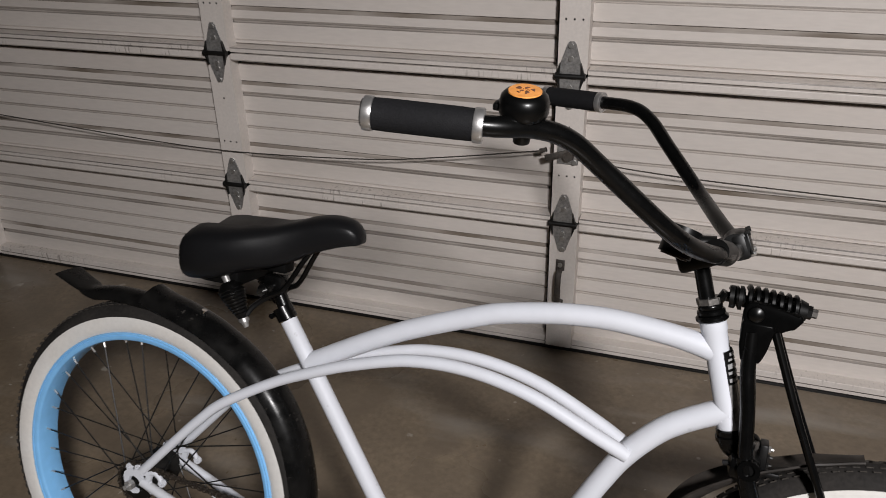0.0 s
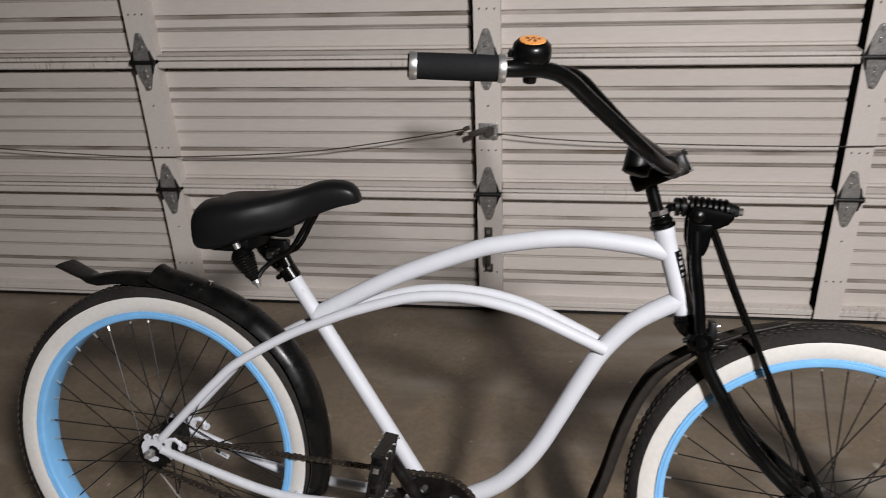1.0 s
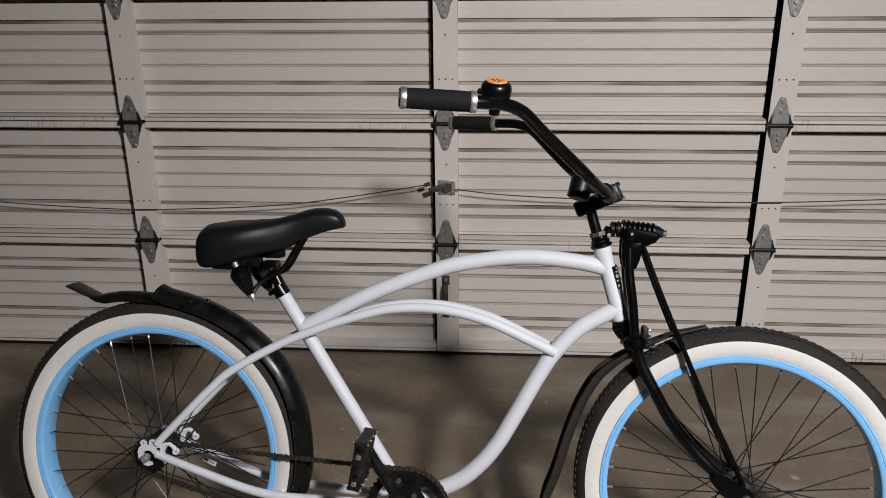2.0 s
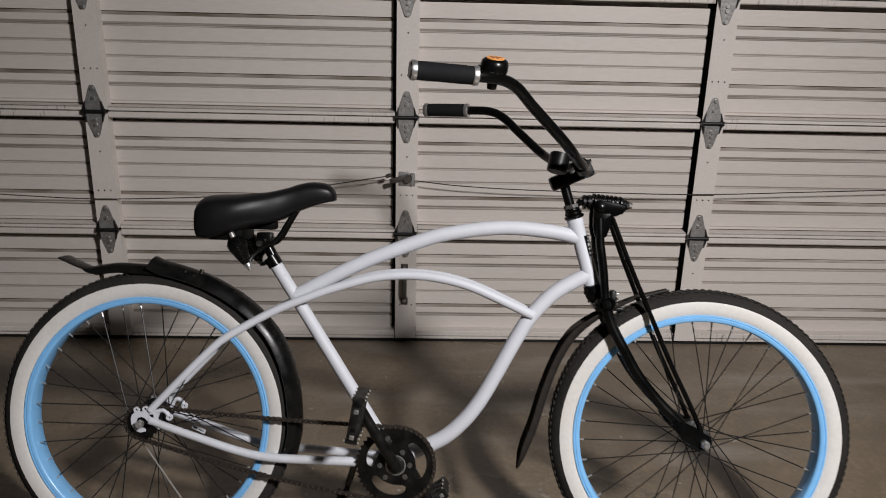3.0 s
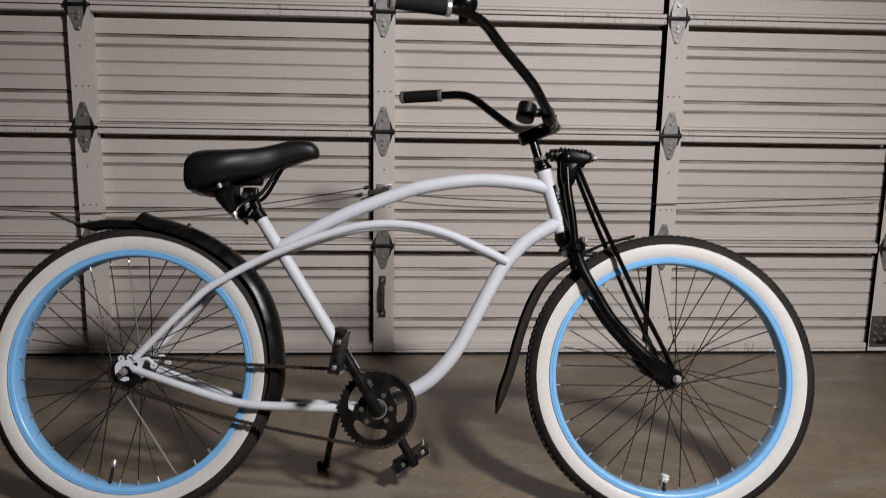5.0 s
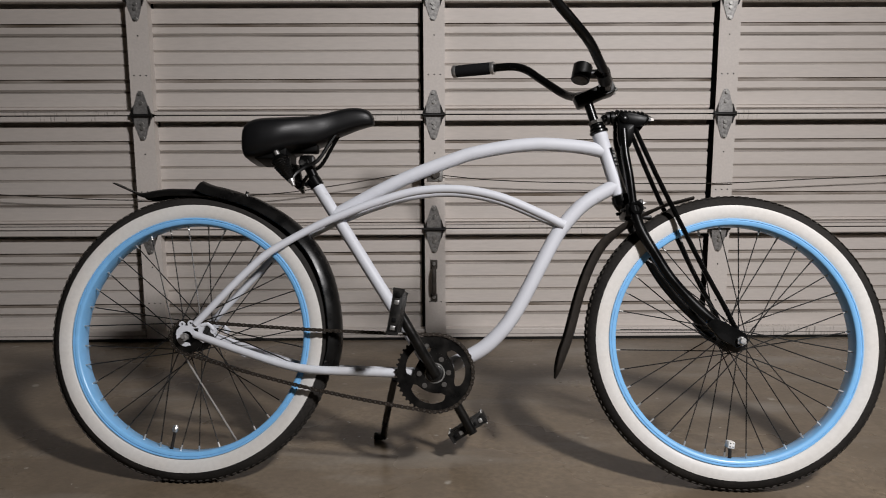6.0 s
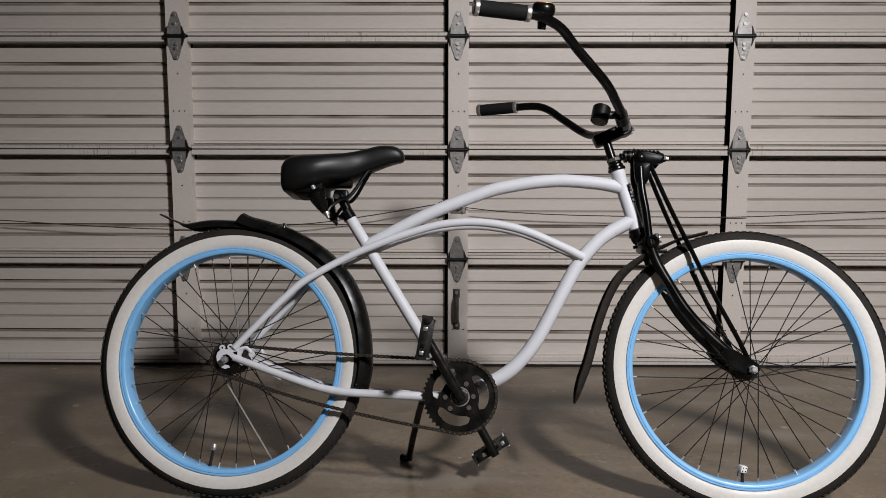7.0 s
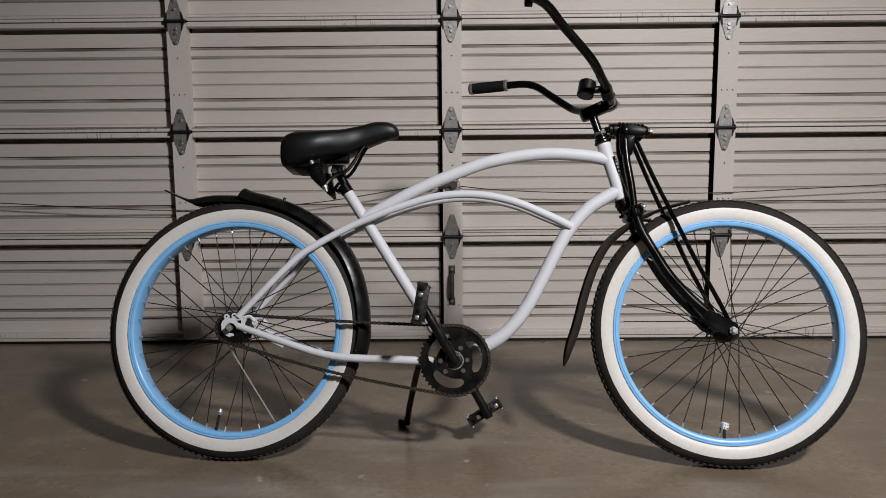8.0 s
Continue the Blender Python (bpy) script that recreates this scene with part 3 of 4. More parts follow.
# vertical tracks and jambs beside the door
for x, s in ((2.047, 1), (-2.304, -1)):
    track = tagged(new("door_track"), "dark weathered steel vertical door track", "door track", kind="structure")
    bm = box(B(), (x, -0.030, 0.006), (x + 0.003 * s, 0.020, 2.1))
    box(bm, (x + 0.003 * s, -0.030, 0.006), (x + 0.040 * s, -0.027, 2.1))
    box(bm, (x + 0.037 * s, -0.027, 0.006), (x + 0.040 * s, 0.006, 2.1))
    part("track_rail", bm, RUST_STEEL, track, smooth=False)
    part("angle", box(box(B(), (x + 0.0405 * s, -0.022, FLOOR), (x + 0.0435 * s, 0.072, 2.15)), (x + 0.0435 * s, 0.066, FLOOR), (x + 0.076 * s, 0.0735, 2.15)), GALVANISED, track, smooth=False)
    part("track_foot", box(B(), (x - 0.006 * s, -0.034, FLOOR), (x + 0.030 * s, 0.004, 0.007), 0.002), DARK_STEEL, track, "small dark foot", smooth=False)
    lo, hi = sorted((x + 0.047 * s, x + 0.26 * s))
    slab("trim", (lo, 0.004, 0.118), (hi, YF - 0.003, H), TIMBER, "bare brown timber jamb beside the door", "trim")
    slab("wall_base", (lo, -0.006, FLOOR), (hi, YF - 0.003, 0.116), CONCRETE, "low concrete kerb under the timber jamb", "wall")

# ---- the bicycle ----
# x forward, y to its left, z up in its own plane; it leans to its left on the kickstand
bike = tagged(new("bicycle"), "white beach cruiser bicycle with sky blue rims and black springer fork", "bicycle")
bike.matrix_basis = Matrix.Translation((-0.5847, -1.2095, -0.0055)) @ pose(0, 0, 0, 0, 0, -3.11) @ pose(0, 0, 0, -15.1) @ Matrix.Scale(1.008, 4)

REAR, FRONT, CRANK = (-0.006, 0.0, 0.3390), (1.267, 0.0, 0.3395), (0.576, 0.0, 0.261)

# frame tubes
part("head_tube", revolve(B(), [(0.0165, -0.079), (0.0185, -0.077), (0.0185, -0.066), (0.0172, -0.062), (0.0172, 0.062), (0.0185, 0.066), (0.0185, 0.077), (0.0165, 0.079)], 28),
     FRAME_WHITE, bike, m=Matrix.Translation((0.989, 0, 0.758)) @ pose(0, 0, 0, 0, -17, 0) @ pose(0, 0, 0, 90))
part("top_tube", tube(B(), [(0.985, 0, 0.7865), (0.950, 0, 0.7955), (0.905, 0, 0.8025), (0.828, 0, 0.8075), (0.755, 0, 0.8025), (0.675, 0, 0.7885), (0.626, 0, 0.7745), (0.525, 0, 0.7355), (0.454, 0, 0.7025), (0.385, 0, 0.6655), (0.330, 0, 0.6345)], 0.0165, 20), FRAME_WHITE, bike)
part("seat_tube", tube(B(), [(0.285, 0, 0.703), (0.576, 0, 0.252)], 0.0148, 20), FRAME_WHITE, bike)
part("down_tube", tube(B(), [(1.008, 0, 0.705), (0.985, 0, 0.697), (0.925, 0, 0.660), (0.876, 0, 0.607), (0.843, 0, 0.553), (0.802, 0, 0.474), (0.762, 0, 0.401), (0.722, 0, 0.349), (0.673, 0, 0.308), (0.576, 0, 0.261)], 0.0175, 20), FRAME_WHITE, bike)
part("bottom_bracket_shell", rod(B(), (0.5759, -0.036, 0.26), (0.5759, 0.036, 0.26), 0.027, seg=28), FRAME_WHITE, bike)
for s in (-1, 1):
    part("twin_tube", tube(B(), [(0.878, 0.014 * s, 0.609), (0.823, 0.022 * s, 0.635), (0.725, 0.026 * s, 0.675), (0.626, 0.027 * s, 0.693), (0.526, 0.028 * s, 0.688), (0.427, 0.029 * s, 0.660),
                                (0.357, 0.031 * s, 0.633), (0.278, 0.033 * s, 0.597), (0.182, 0.042 * s, 0.540), (0.135, 0.046 * s, 0.498), (0.088, 0.050 * s, 0.449), (0.013, 0.052 * s, 0.368)], 0.0112, 16, r_end=0.0085), FRAME_WHITE, bike)
    part("chain_stay", tube(B(), [(0.560, 0.022 * s, 0.259), (0.482, 0.030 * s, 0.259), (0.382, 0.038 * s, 0.262), (0.287, 0.044 * s, 0.266), (0.219, 0.046 * s, 0.278), (0.141, 0.049 * s, 0.302), (0.074, 0.051 * s, 0.324), (0.012, 0.052 * s, 0.345)],
                            0.0112, 16, r_end=0.0085), WORN_WHITE if s < 0 else FRAME_WHITE, bike)
    bm = B()
    yy = 0.051 * s

    def at(v):
        return REAR[0] + (v[0] - 75) * 0.00049, REAR[2] + (160 - v[1]) * 0.00049

    def eye(v, r, hole):
        cx, cz = at(v)
        revolve(bm, [(hole, -0.0035), (r, -0.0035), (r + 0.0008, 0), (r, 0.0035), (hole, 0.0035)], 16, m=Matrix.Translation((cx, yy, cz)))

    bm = plate([at(v) for v in ((25, 142), (30, 124), (42, 113), (62, 108), (100, 104), (128, 98), (150, 96), (160, 112), (150, 138), (158, 160), (172, 176), (158, 188), (132, 172), (102, 150),
                                (92, 138), (76, 132), (58, 138), (50, 154), (52, 172), (64, 184), (88, 188), (94, 200), (72, 206), (46, 197), (30, 174))],
               [[at(v) for v in ((106, 121), (132, 117), (132, 152))]], yy - 0.0032, yy + 0.0032)
    eye((52, 100), 0.0068, 0.0028)
    eye((93, 95), 0.0068, 0.0028)
    eye((205, 130), 0.0072, 0.0028)
    tube(bm, [(at(v)[0], yy, at(v)[1]) for v in ((146, 106), (172, 98), (190, 108), (202, 124))], 0.005, 10, 4)
    part("dropout", bm, FRAME_WHITE, bike)
part("stay_bridge", rod(B(), (0.292, -0.045, 0.2671), (0.292, 0.045, 0.2671), 0.008), FRAME_WHITE, bike)
for z, r, dx in ((0.8375, 0.0225, -0.0243), (0.8455, 0.0195, -0.0267), (0.853, 0.0170, -0.029)):
    part("headset_cup", revolve(B(), [(r * 0.6, -0.0045), (r * 0.9, -0.0042), (r, -0.002), (r, 0.002), (r * 0.9, 0.0042), (r * 0.6, 0.0045)], 28), BLACK_PAINT, bike,
         m=Matrix.Translation((0.989 + dx, 0, z)) @ pose(0, 0, 0, 0, -17, 0) @ pose(0, 0, 0, 90))
for d, r in ((-0.083, 0.0205), (-0.092, 0.023)):
    part("headset_cup", revolve(B(), [(r * 0.6, -0.004), (r, -0.0035), (r, 0.0035), (r * 0.6, 0.004)], 24), BLACK_PAINT, bike,
         m=Matrix.Translation((0.989, 0, 0.758)) @ pose(0, 0, 0, 0, -17, 0) @ Matrix.Translation((0, 0, d)) @ pose(0, 0, 0, 90))
part("lock_nut", rod(B(), (0.9590, 0, 0.8570), (0.9565, 0, 0.8650), 0.0180, seg=8), CHAINRING_BOLT, bike, "worn steel lock nut")
HEAD = Matrix.Translation((0.989, 0, 0.758)) @ pose(0, 0, 0, 0, -17, 0)


def wrapped(bm, r, z0, z1, a0, a1, thick=0.0008):
    """A curved plate round the head tube's front."""
    n = 8
    rows = [[bm.verts.new((rr * math.cos(radians(a0 + (a1 - a0) * i / n)), rr * math.sin(radians(a0 + (a1 - a0) * i / n)), z)) for i in range(n + 1)]
            for rr, z in ((r, z0), (r, z1), (r + thick, z1), (r + thick, z0))]
    for a, b in zip(rows, rows[1:] + rows[:1]):
        for i in range(n):
            bm.faces.new((a[i], a[i + 1], b[i + 1], b[i]))
    bm.faces.new([q[0] for q in rows])
    bm.faces.new([q[-1] for q in rows])
    return bm


badge = part("head_badge", wrapped(B(), 0.0190, -0.012, 0.036, -62, 62), BLACK_SATIN, bike, "dark badge with a silver emblem", m=HEAD)
for z0, z1, a0, a1 in ((-0.008, -0.003, -58, 20), (0.003, 0.007, -58, 10), (0.011, 0.018, -56, 40), (0.022, 0.025, -50, 36), (0.029, 0.033, -40, 30)):
    part("emblem", wrapped(B(), 0.0200, z0, z1, a0, a1), BADGE, badge)

part("head_plate", wrapped(B(), 0.0176, -0.078, -0.008, -62, 62, 0.0012), GALVANISED, bike, "dull grey strip on the head tube's lower front", m=HEAD)

# wheels
TYRE_MID, TYRE_H, TYRE_W = 0.3103, 0.0297, 0.0290


def wheel(centre, rear):
    lip = 0.2850
    prof = [(lip, -0.0255), (lip - 0.001, -0.0275), (0.2815, -0.0275), (0.2808, -0.0260), (0.2792, -0.0260), (0.2785, -0.0272), (0.2735, -0.0265), (0.2705, -0.0248), (0.2692, -0.0225), (0.2686, 0.0)]
    prof += [(r, -y) for r, y in reversed(prof[:-1])]
    prof += [(lip, 0.0225), (0.2770, 0.020), (0.2725, 0.008), (0.2725, -0.008), (0.2770, -0.020), (lip, -0.0225)]
    w = part("wheel", revolve(B(), prof, 120), RIM_BLUE, bike, "sky blue painted rim", m=Matrix.Translation(centre) @ pose(0, 0, 0, 0, 0, 0 if rear else -3.0))

    def arc(a0, a1, n, grow=0.0):
        return [(TYRE_MID + (TYRE_H + grow) * math.sin(a), -(TYRE_W + grow) * math.copysign(abs(math.cos(a)) ** (0.4 if math.sin(a) < 0 else 1.0), math.cos(a))) for a in (radians(a0 + (a1 - a0) * i / n) for i in range(n + 1))]

    part("tyre", revolve(B(), arc(-80, 260, 28), 120, closed=True), RUBBER, w, "black rubber tread")
    for flip in (1, -1):
        band = [(r, y * flip) for r, y in arc(-78, 10, 12, 0.0010) + arc(10, -78, 12, -0.001)]
        part("whitewall", revolve(B(), band, 120), WHITE_WALL, w)
    knob = []
    for i in range(128):
        for side in (-1, 1):
            a = radians(58 * 1.0) if side < 0 else radians(122)
            th = 2 * math.pi * (i + (0.5 if side > 0 else 0)) / 128
            for al, sx in ((a, 0.0075), (radians(90 - 14 * side), 0.0065)):
                rr, yy = TYRE_MID + TYRE_H * math.sin(al), -TYRE_W * math.cos(al)
                m = Matrix.Rotation(-th, 4, "Y") @ Matrix.Translation((rr, yy, 0)) @ Matrix.Rotation(math.pi / 2 - al, 4, "Z")
                bmesh.ops.create_cube(knob_bm := bmesh.new(), size=1.0, matrix=m @ Matrix.Diagonal((0.0014, sx, 0.0088, 1)))
                vs = [v.co.copy() for v in knob_bm.verts]
                fs = [[v.index for v in f.verts] for f in knob_bm.faces]
                knob_bm.free()
                knob.append((vs, fs))
    verts, faces = [], []
    for vs, fs in knob:
        o = len(verts)
        verts += [tuple(v) for v in vs]
        faces += [[o + k for k in f] for f in fs]
    me = bpy.data.meshes.new("tread")
    me.from_pydata(verts, [], faces)
    me.materials.append(TREAD_RUBBER)
    tagged(part("tread", me, None, w), kind="stuff")
    # hub
    hub = [(0.002, -0.062), (0.007, -0.062), (0.007, -0.040), (0.014, -0.038), (0.026, -0.035), (0.026, -0.032), (0.015, -0.028), (0.014, 0.028), (0.026, 0.032), (0.026, 0.035), (0.014, 0.038), (0.007, 0.040), (0.007, 0.062), (0.002, 0.062)]
    if rear:
        hub = [(r * (1.35 if 0.01 < r < 0.03 else 1), y) for r, y in hub]
    part("hub", revolve(B(), hub, 28), DARK_STEEL, w, "dark steel hub")
    # spokes
    ra, rb = (0.034 if rear else 0.026), 0.2700
    for i in range(36):
        side = -1 if i % 2 else 1
        j = i // 2
        lead = 1 if j % 2 else -1
        th = 2 * math.pi * (i + 0.5) / 36
        ha = th + lead * radians(68)
        a = Vector((ra * math.cos(ha), 0.034 * side, ra * math.sin(ha)))
        b = Vector((rb * math.cos(th), 0.004 * side, rb * math.sin(th)))
        bright = rear and i == 29
        sp = part("spoke", rod(B(), a, b, 0.0021 if bright else 0.00135, seg=6), SPOKE_BRIGHT if bright else SPOKE_BLACK, w, "bright silver spoke" if bright else "")
        d = (b - a).normalized()
        part("nipple", rod(B(), b - d * 0.013, b + d * 0.001, 0.0021, seg=6), SPOKE_BRIGHT, w, "silver spoke nipple")
    # valve
    va = radians(-99.5 if rear else -92.5)
    d = Vector((math.cos(va), 0, math.sin(va)))
    part("valve", rod(B(), d * 0.270, d * (0.227 if rear else 0.245), 0.0042, 0.0036, 10), RUBBER, w)
    if rear:
        bm = rod(rod(B(), d * 0.2285, d * 0.2205, 0.0058, 0.0078, 14), d * 0.2205, d * 0.2125, 0.0078, 0.0045, 14)
        part("valve_cap", bm, SATIN_ALLOY, w, "worn chrome valve cap")
    else:
        m = Matrix.Translation(d * 0.2375) @ pose(0, 0, 0, 10, 8, 20)
        part("valve_cap", box(B(), (-0.008, -0.008, -0.008), (0.008, 0.008, 0.008), 0.0016, m), DICE_WHITE, w, "white dice valve cap")
        for px, pz in ((-0.004, -0.004), (0.004, 0.004), (-0.004, 0.004), (0.004, -0.004)):
            part("pip", rod(B(), m @ Vector((px, -0.0079, pz)), m @ Vector((px, -0.0085, pz)), 0.0016, seg=8), BLACK_SATIN, w)
    return w


wheel(REAR, True)
wheel(FRONT, False)
for s in (-1, 1):
    part("axle_nut", rod(rod(B(), (REAR[0], 0.060 * s, REAR[2]), (REAR[0], 0.070 * s, REAR[2]), 0.0095, seg=6), (REAR[0], 0.060 * s, REAR[2]), (REAR[0], 0.078 * s, REAR[2]), 0.0048, seg=10), GALVANISED, bike)
    part("axle_nut", rod(rod(B(), (FRONT[0], 0.062 * s, FRONT[2]), (FRONT[0], 0.076 * s, FRONT[2]), 0.0105, seg=6), (FRONT[0], 0.076 * s, FRONT[2]), (FRONT[0], 0.083 * s, FRONT[2]), 0.0085, 0.0055, 14), SATIN_ALLOY, bike, "bright axle nut")

# cranks, chainring, chain
RING_Y = -0.048


def ring_outline():
    """Teeth round the rim of the ring."""
    out = []
    for k in range(46):
        for u, r in ((0.0, 0.0868), (0.22, 0.0872), (0.36, 0.0912), (0.64, 0.0912), (0.78, 0.0872)):
            a = 2 * math.pi * (k + u) / 46
            out.append((r * math.cos(a), r * math.sin(a)))
    return out


def crescent(mid, half, r0, r1):
    """A window with round ends, wider in its middle."""
    n, out = 14, []
    for sign in (1, -1):
        for i in range(n + 1):
            u = sign * (1 - 2 * i / n)
            bulge = (1 - u * u) ** 0.5 if abs(u) < 1 else 0.0
            rm = (r0 + r1) / 2 - 0.002 * (1 - bulge)
            r = rm + sign * (r1 - r0) / 2 * bulge ** 0.7
            a = radians(mid) + radians(half) * u
            if (sign, i) not in ((-1, 0), (-1, n)):
                out.append((r * math.cos(a), r * math.sin(a)))
    return out


ring = part("chainring", plate(ring_outline(), [crescent(14, 46, 0.0455, 0.0705), crescent(143, 44, 0.0455, 0.0705), crescent(252, 44, 0.0455, 0.0705)], -0.0015, 0.0015), RING_BLACK, bike,
            "dark steel chainring with three windows", smooth=False, m=Matrix.Translation((CRANK[0], RING_Y, CRANK[2])))
spider = [((0.0425 + 0.0035 * math.cos(5 * a)) * math.cos(a), (0.0425 + 0.0035 * math.cos(5 * a)) * math.sin(a)) for a in (2 * math.pi * k / 60 for k in range(60))]
part("spider", prism(B(), spider, -0.0032, -0.0014), RING_BLACK, ring, smooth=False)
part("lockring", revolve(B(), [(0.010, -0.012), (0.017, -0.011), (0.0205, -0.002), (0.010, -0.0015)], 32), DARK_STEEL, ring)
part("washer", revolve(B(), [(0.0205, -0.0035), (0.0235, -0.0035), (0.0235, -0.0016), (0.0205, -0.0016)], 36), ZINC, ring, "bright steel washer ring")
for a, r in ((2, 0.032), (-50, 0.034), (231, 0.037), (183, 0.036), (108, 0.064), (64, 0.034)):
    a = radians(a)
    part("bolt", rod(rod(B(), (r * math.cos(a), -0.0052, r * math.sin(a)), (r * math.cos(a), -0.0015, r * math.sin(a)), 0.0058, 0.0064, 14), (r * math.cos(a), -0.0056, r * math.sin(a)), (r * math.cos(a), -0.0051, r * math.sin(a)), 0.0035, seg=6), CHAINRING_BOLT, ring, "dull grey bolt")
UP = Vector((-0.083, 0, 0.144))
part("crank_arm", tube(B(), [Vector(CRANK) + Vector((0.004, -0.055, -0.006)), Vector(CRANK) + UP * 0.25 + Vector((0, -0.066, 0)), Vector(CRANK) + UP * 0.6 + Vector((0, -0.078, 0)), Vector(CRANK) + UP * 1.02 + Vector((0, -0.086, 0))], 0.0130, 14, r_end=0.0115, squash=1.0), RING_BLACK, bike, "dark steel crank arm")
part("crank_arm", tube(B(), [Vector(CRANK) + Vector((0, 0.040, 0)), Vector(CRANK) - UP * 0.25 + Vector((0, 0.066, 0)), Vector(CRANK) - UP * 0.6 + Vector((0, 0.078, 0)), Vector(CRANK) - UP * 1.06 + Vector((0, 0.086, 0))], 0.0125, 14, r_end=0.0115), RING_BLACK, bike, "dark steel crank arm")
part("spindle", rod(B(), Vector(CRANK) + Vector((0, -0.062, 0)), Vector(CRANK) + Vector((0, 0.05, 0)), 0.014), DARK_STEEL, bike)


def pedal(m):
    """A platform pedal on its axle along y."""
    bm = box(B(), (-0.011, -0.045, -0.0105), (0.011, 0.050, 0.0105), 0.004)
    p = part("pedal", bm, PEDAL_DUSTY, bike, "black plastic platform pedal with metal pins", m=m)
    for sx in (-1, 1):
        o = [(0.030 * sx, -0.0085), (0.046 * sx, -0.0135), (0.0505 * sx, -0.0120), (0.0505 * sx, 0.0120), (0.046 * sx, 0.0135), (0.030 * sx, 0.0085)]
        cage = prism(B(), o, -0.0455, -0.0385)
        prism(cage, o, 0.0385, 0.0455)
        box(cage, (min(0.0435 * sx, 0.0505 * sx), -0.040, -0.0118), (max(0.0435 * sx, 0.0505 * sx), 0.040, 0.0118), 0.0025)
        part("cage", cage, PEDAL_DUSTY, p, smooth=False)
    # bright inserts; the black squares stand in for dark holes
    for x, mat in ((-0.0195, SATIN_ALLOY), (0.0360, SATIN_ALLOY), (-0.0350, UNDERSIDE), (0.0190, UNDERSIDE)):
        part("insert", box(B(), (x - 0.0048, -0.0478, -0.0052), (x + 0.0048, -0.0452, 0.0048), 0.0008), mat, p, "bright square insert" if mat is SATIN_ALLOY else "")
    for y in (-0.042, -0.014, 0.014, 0.042):
        part("bridge", box(B(), (-0.047, y - 0.0035, -0.0120), (0.047, y + 0.0035, 0.0120), 0.002), PEDAL_DUSTY, p)
        for sx in (-1, 1):
            for sz in (-1, 1):
                part("pin", rod(B(), (0.0465 * sx, y, 0.0110 * sz), (0.0465 * sx, y, 0.0160 * sz), 0.0020, seg=6), ZINC, p)
    return p


pedal(Matrix.Translation(Vector(CRANK) + UP + Vector((0.004, -0.142, -0.006))) @ pose(0, 0, 0, 0, 99, 0))
pedal(Matrix.Translation(Vector(CRANK) - UP + Vector((-0.008, 0.142, 0.002))) @ pose(0, 0, 0, 0, -33, 0))


def chain_mesh():
    rr, rc = 0.038, 0.0885
    c0, c1 = Vector((REAR[0], 0, REAR[2])), Vector((CRANK[0], 0, CRANK[2]))
    line = []
    for i in range(20):
        a = radians(98 + (250 - 98) * i / 19)
        line.append(c0 + rr * Vector((math.cos(a), 0, math.sin(a))))
    for i in range(1, 30):
        t = i / 30
        a, b = line[19], c1 + rc * Vector((math.cos(radians(-105)), 0, math.sin(radians(-105))))
        line.append(a.lerp(b, t) + Vector((0, 0, -0.012 * math.sin(math.pi * t))))
    for i in range(30):
        a = radians(-105 + (203) * i / 29)
        line.append(c1 + rc * Vector((math.cos(a), 0, math.sin(a))))
    for i in range(1, 30):
        line.append(line[78].lerp(line[0], i / 30) + Vector((0, 0, -0.004 * math.sin(math.pi * i / 30))))
    # even links
    line.append(line[0])
    length = sum((b - a).length for a, b in zip(line, line[1:]))
    count = round(length / 0.0127)
    pts, want, run = [], 0.0, 0.0
    for a, b in zip(line, line[1:]):
        d = (b - a).length
        while run + d >= want and len(pts) < count:
            pts.append(a.lerp(b, (want - run) / d))
            want += length / count
        run += d
    verts, faces = [], []
    for i, p in enumerate(pts):
        q = pts[(i + 1) % len(pts)]
        t = (q - p).normalized()
        nrm = Vector((-t.z, 0, t.x))
        for s in (-1, 1):
            y = RING_Y + s * (0.0042 if i % 2 else 0.0028)
            o = len(verts)
            prof = [(-0.25, 0.0026), (0.0, 0.0044), (0.25, 0.0040), (0.5, 0.0027), (0.75, 0.0040), (1.0, 0.0044), (1.25, 0.0026)]
            pos = [(p + (q - p) * u, h) for u, h in prof]
            ring_ = [c + nrm * h for c, h in pos] + [c - nrm * h for c, h in reversed(pos)]
            k = len(ring_)
            for yy in (y - 0.0006, y + 0.0006):
                verts += [(v.x, yy, v.z) for v in ring_]
            faces += [list(range(o, o + k)), list(range(o + k, o + 2 * k))] + [[o + j, o + (j + 1) % k, o + k + (j + 1) % k, o + k + j] for j in range(k)]
        o = len(verts)
        for yy in (RING_Y - 0.005, RING_Y + 0.005):
            verts += [(p.x + 0.0038 * math.cos(j * math.pi / 3), yy, p.z + 0.0038 * math.sin(j * math.pi / 3)) for j in range(6)]
        faces += [list(range(o, o + 6)), list(range(o + 6, o + 12))] + [[o + j, o + (j + 1) % 6, o + 6 + (j + 1) % 6, o + 6 + j] for j in range(6)]
    pins = B()
    for p in pts:
        rod(pins, (p.x, RING_Y - 0.0060, p.z), (p.x, RING_Y - 0.0046, p.z), 0.0020, seg=6)
    me = bpy.data.meshes.new("chain")
    me.from_pydata(verts, [], faces)
    bm = bmesh.new()
    bm.from_mesh(me)
    bpy.data.meshes.remove(me)
    return bm, pins


chain_links, chain_pins = chain_mesh()
chain = part("chain", chain_links, CHAIN_STEEL, bike, "rusty brown roller chain", smooth=False)
tagged(part("chain_rivet", chain_pins, CHAIN_PIN, chain, "worn bright pin ends", smooth=False), "worn bright pin ends", kind="stuff")


def cog_keep(a, r):
    return r < 0.036 or (a * 18 / (2 * math.pi)) % 1 < 0.55


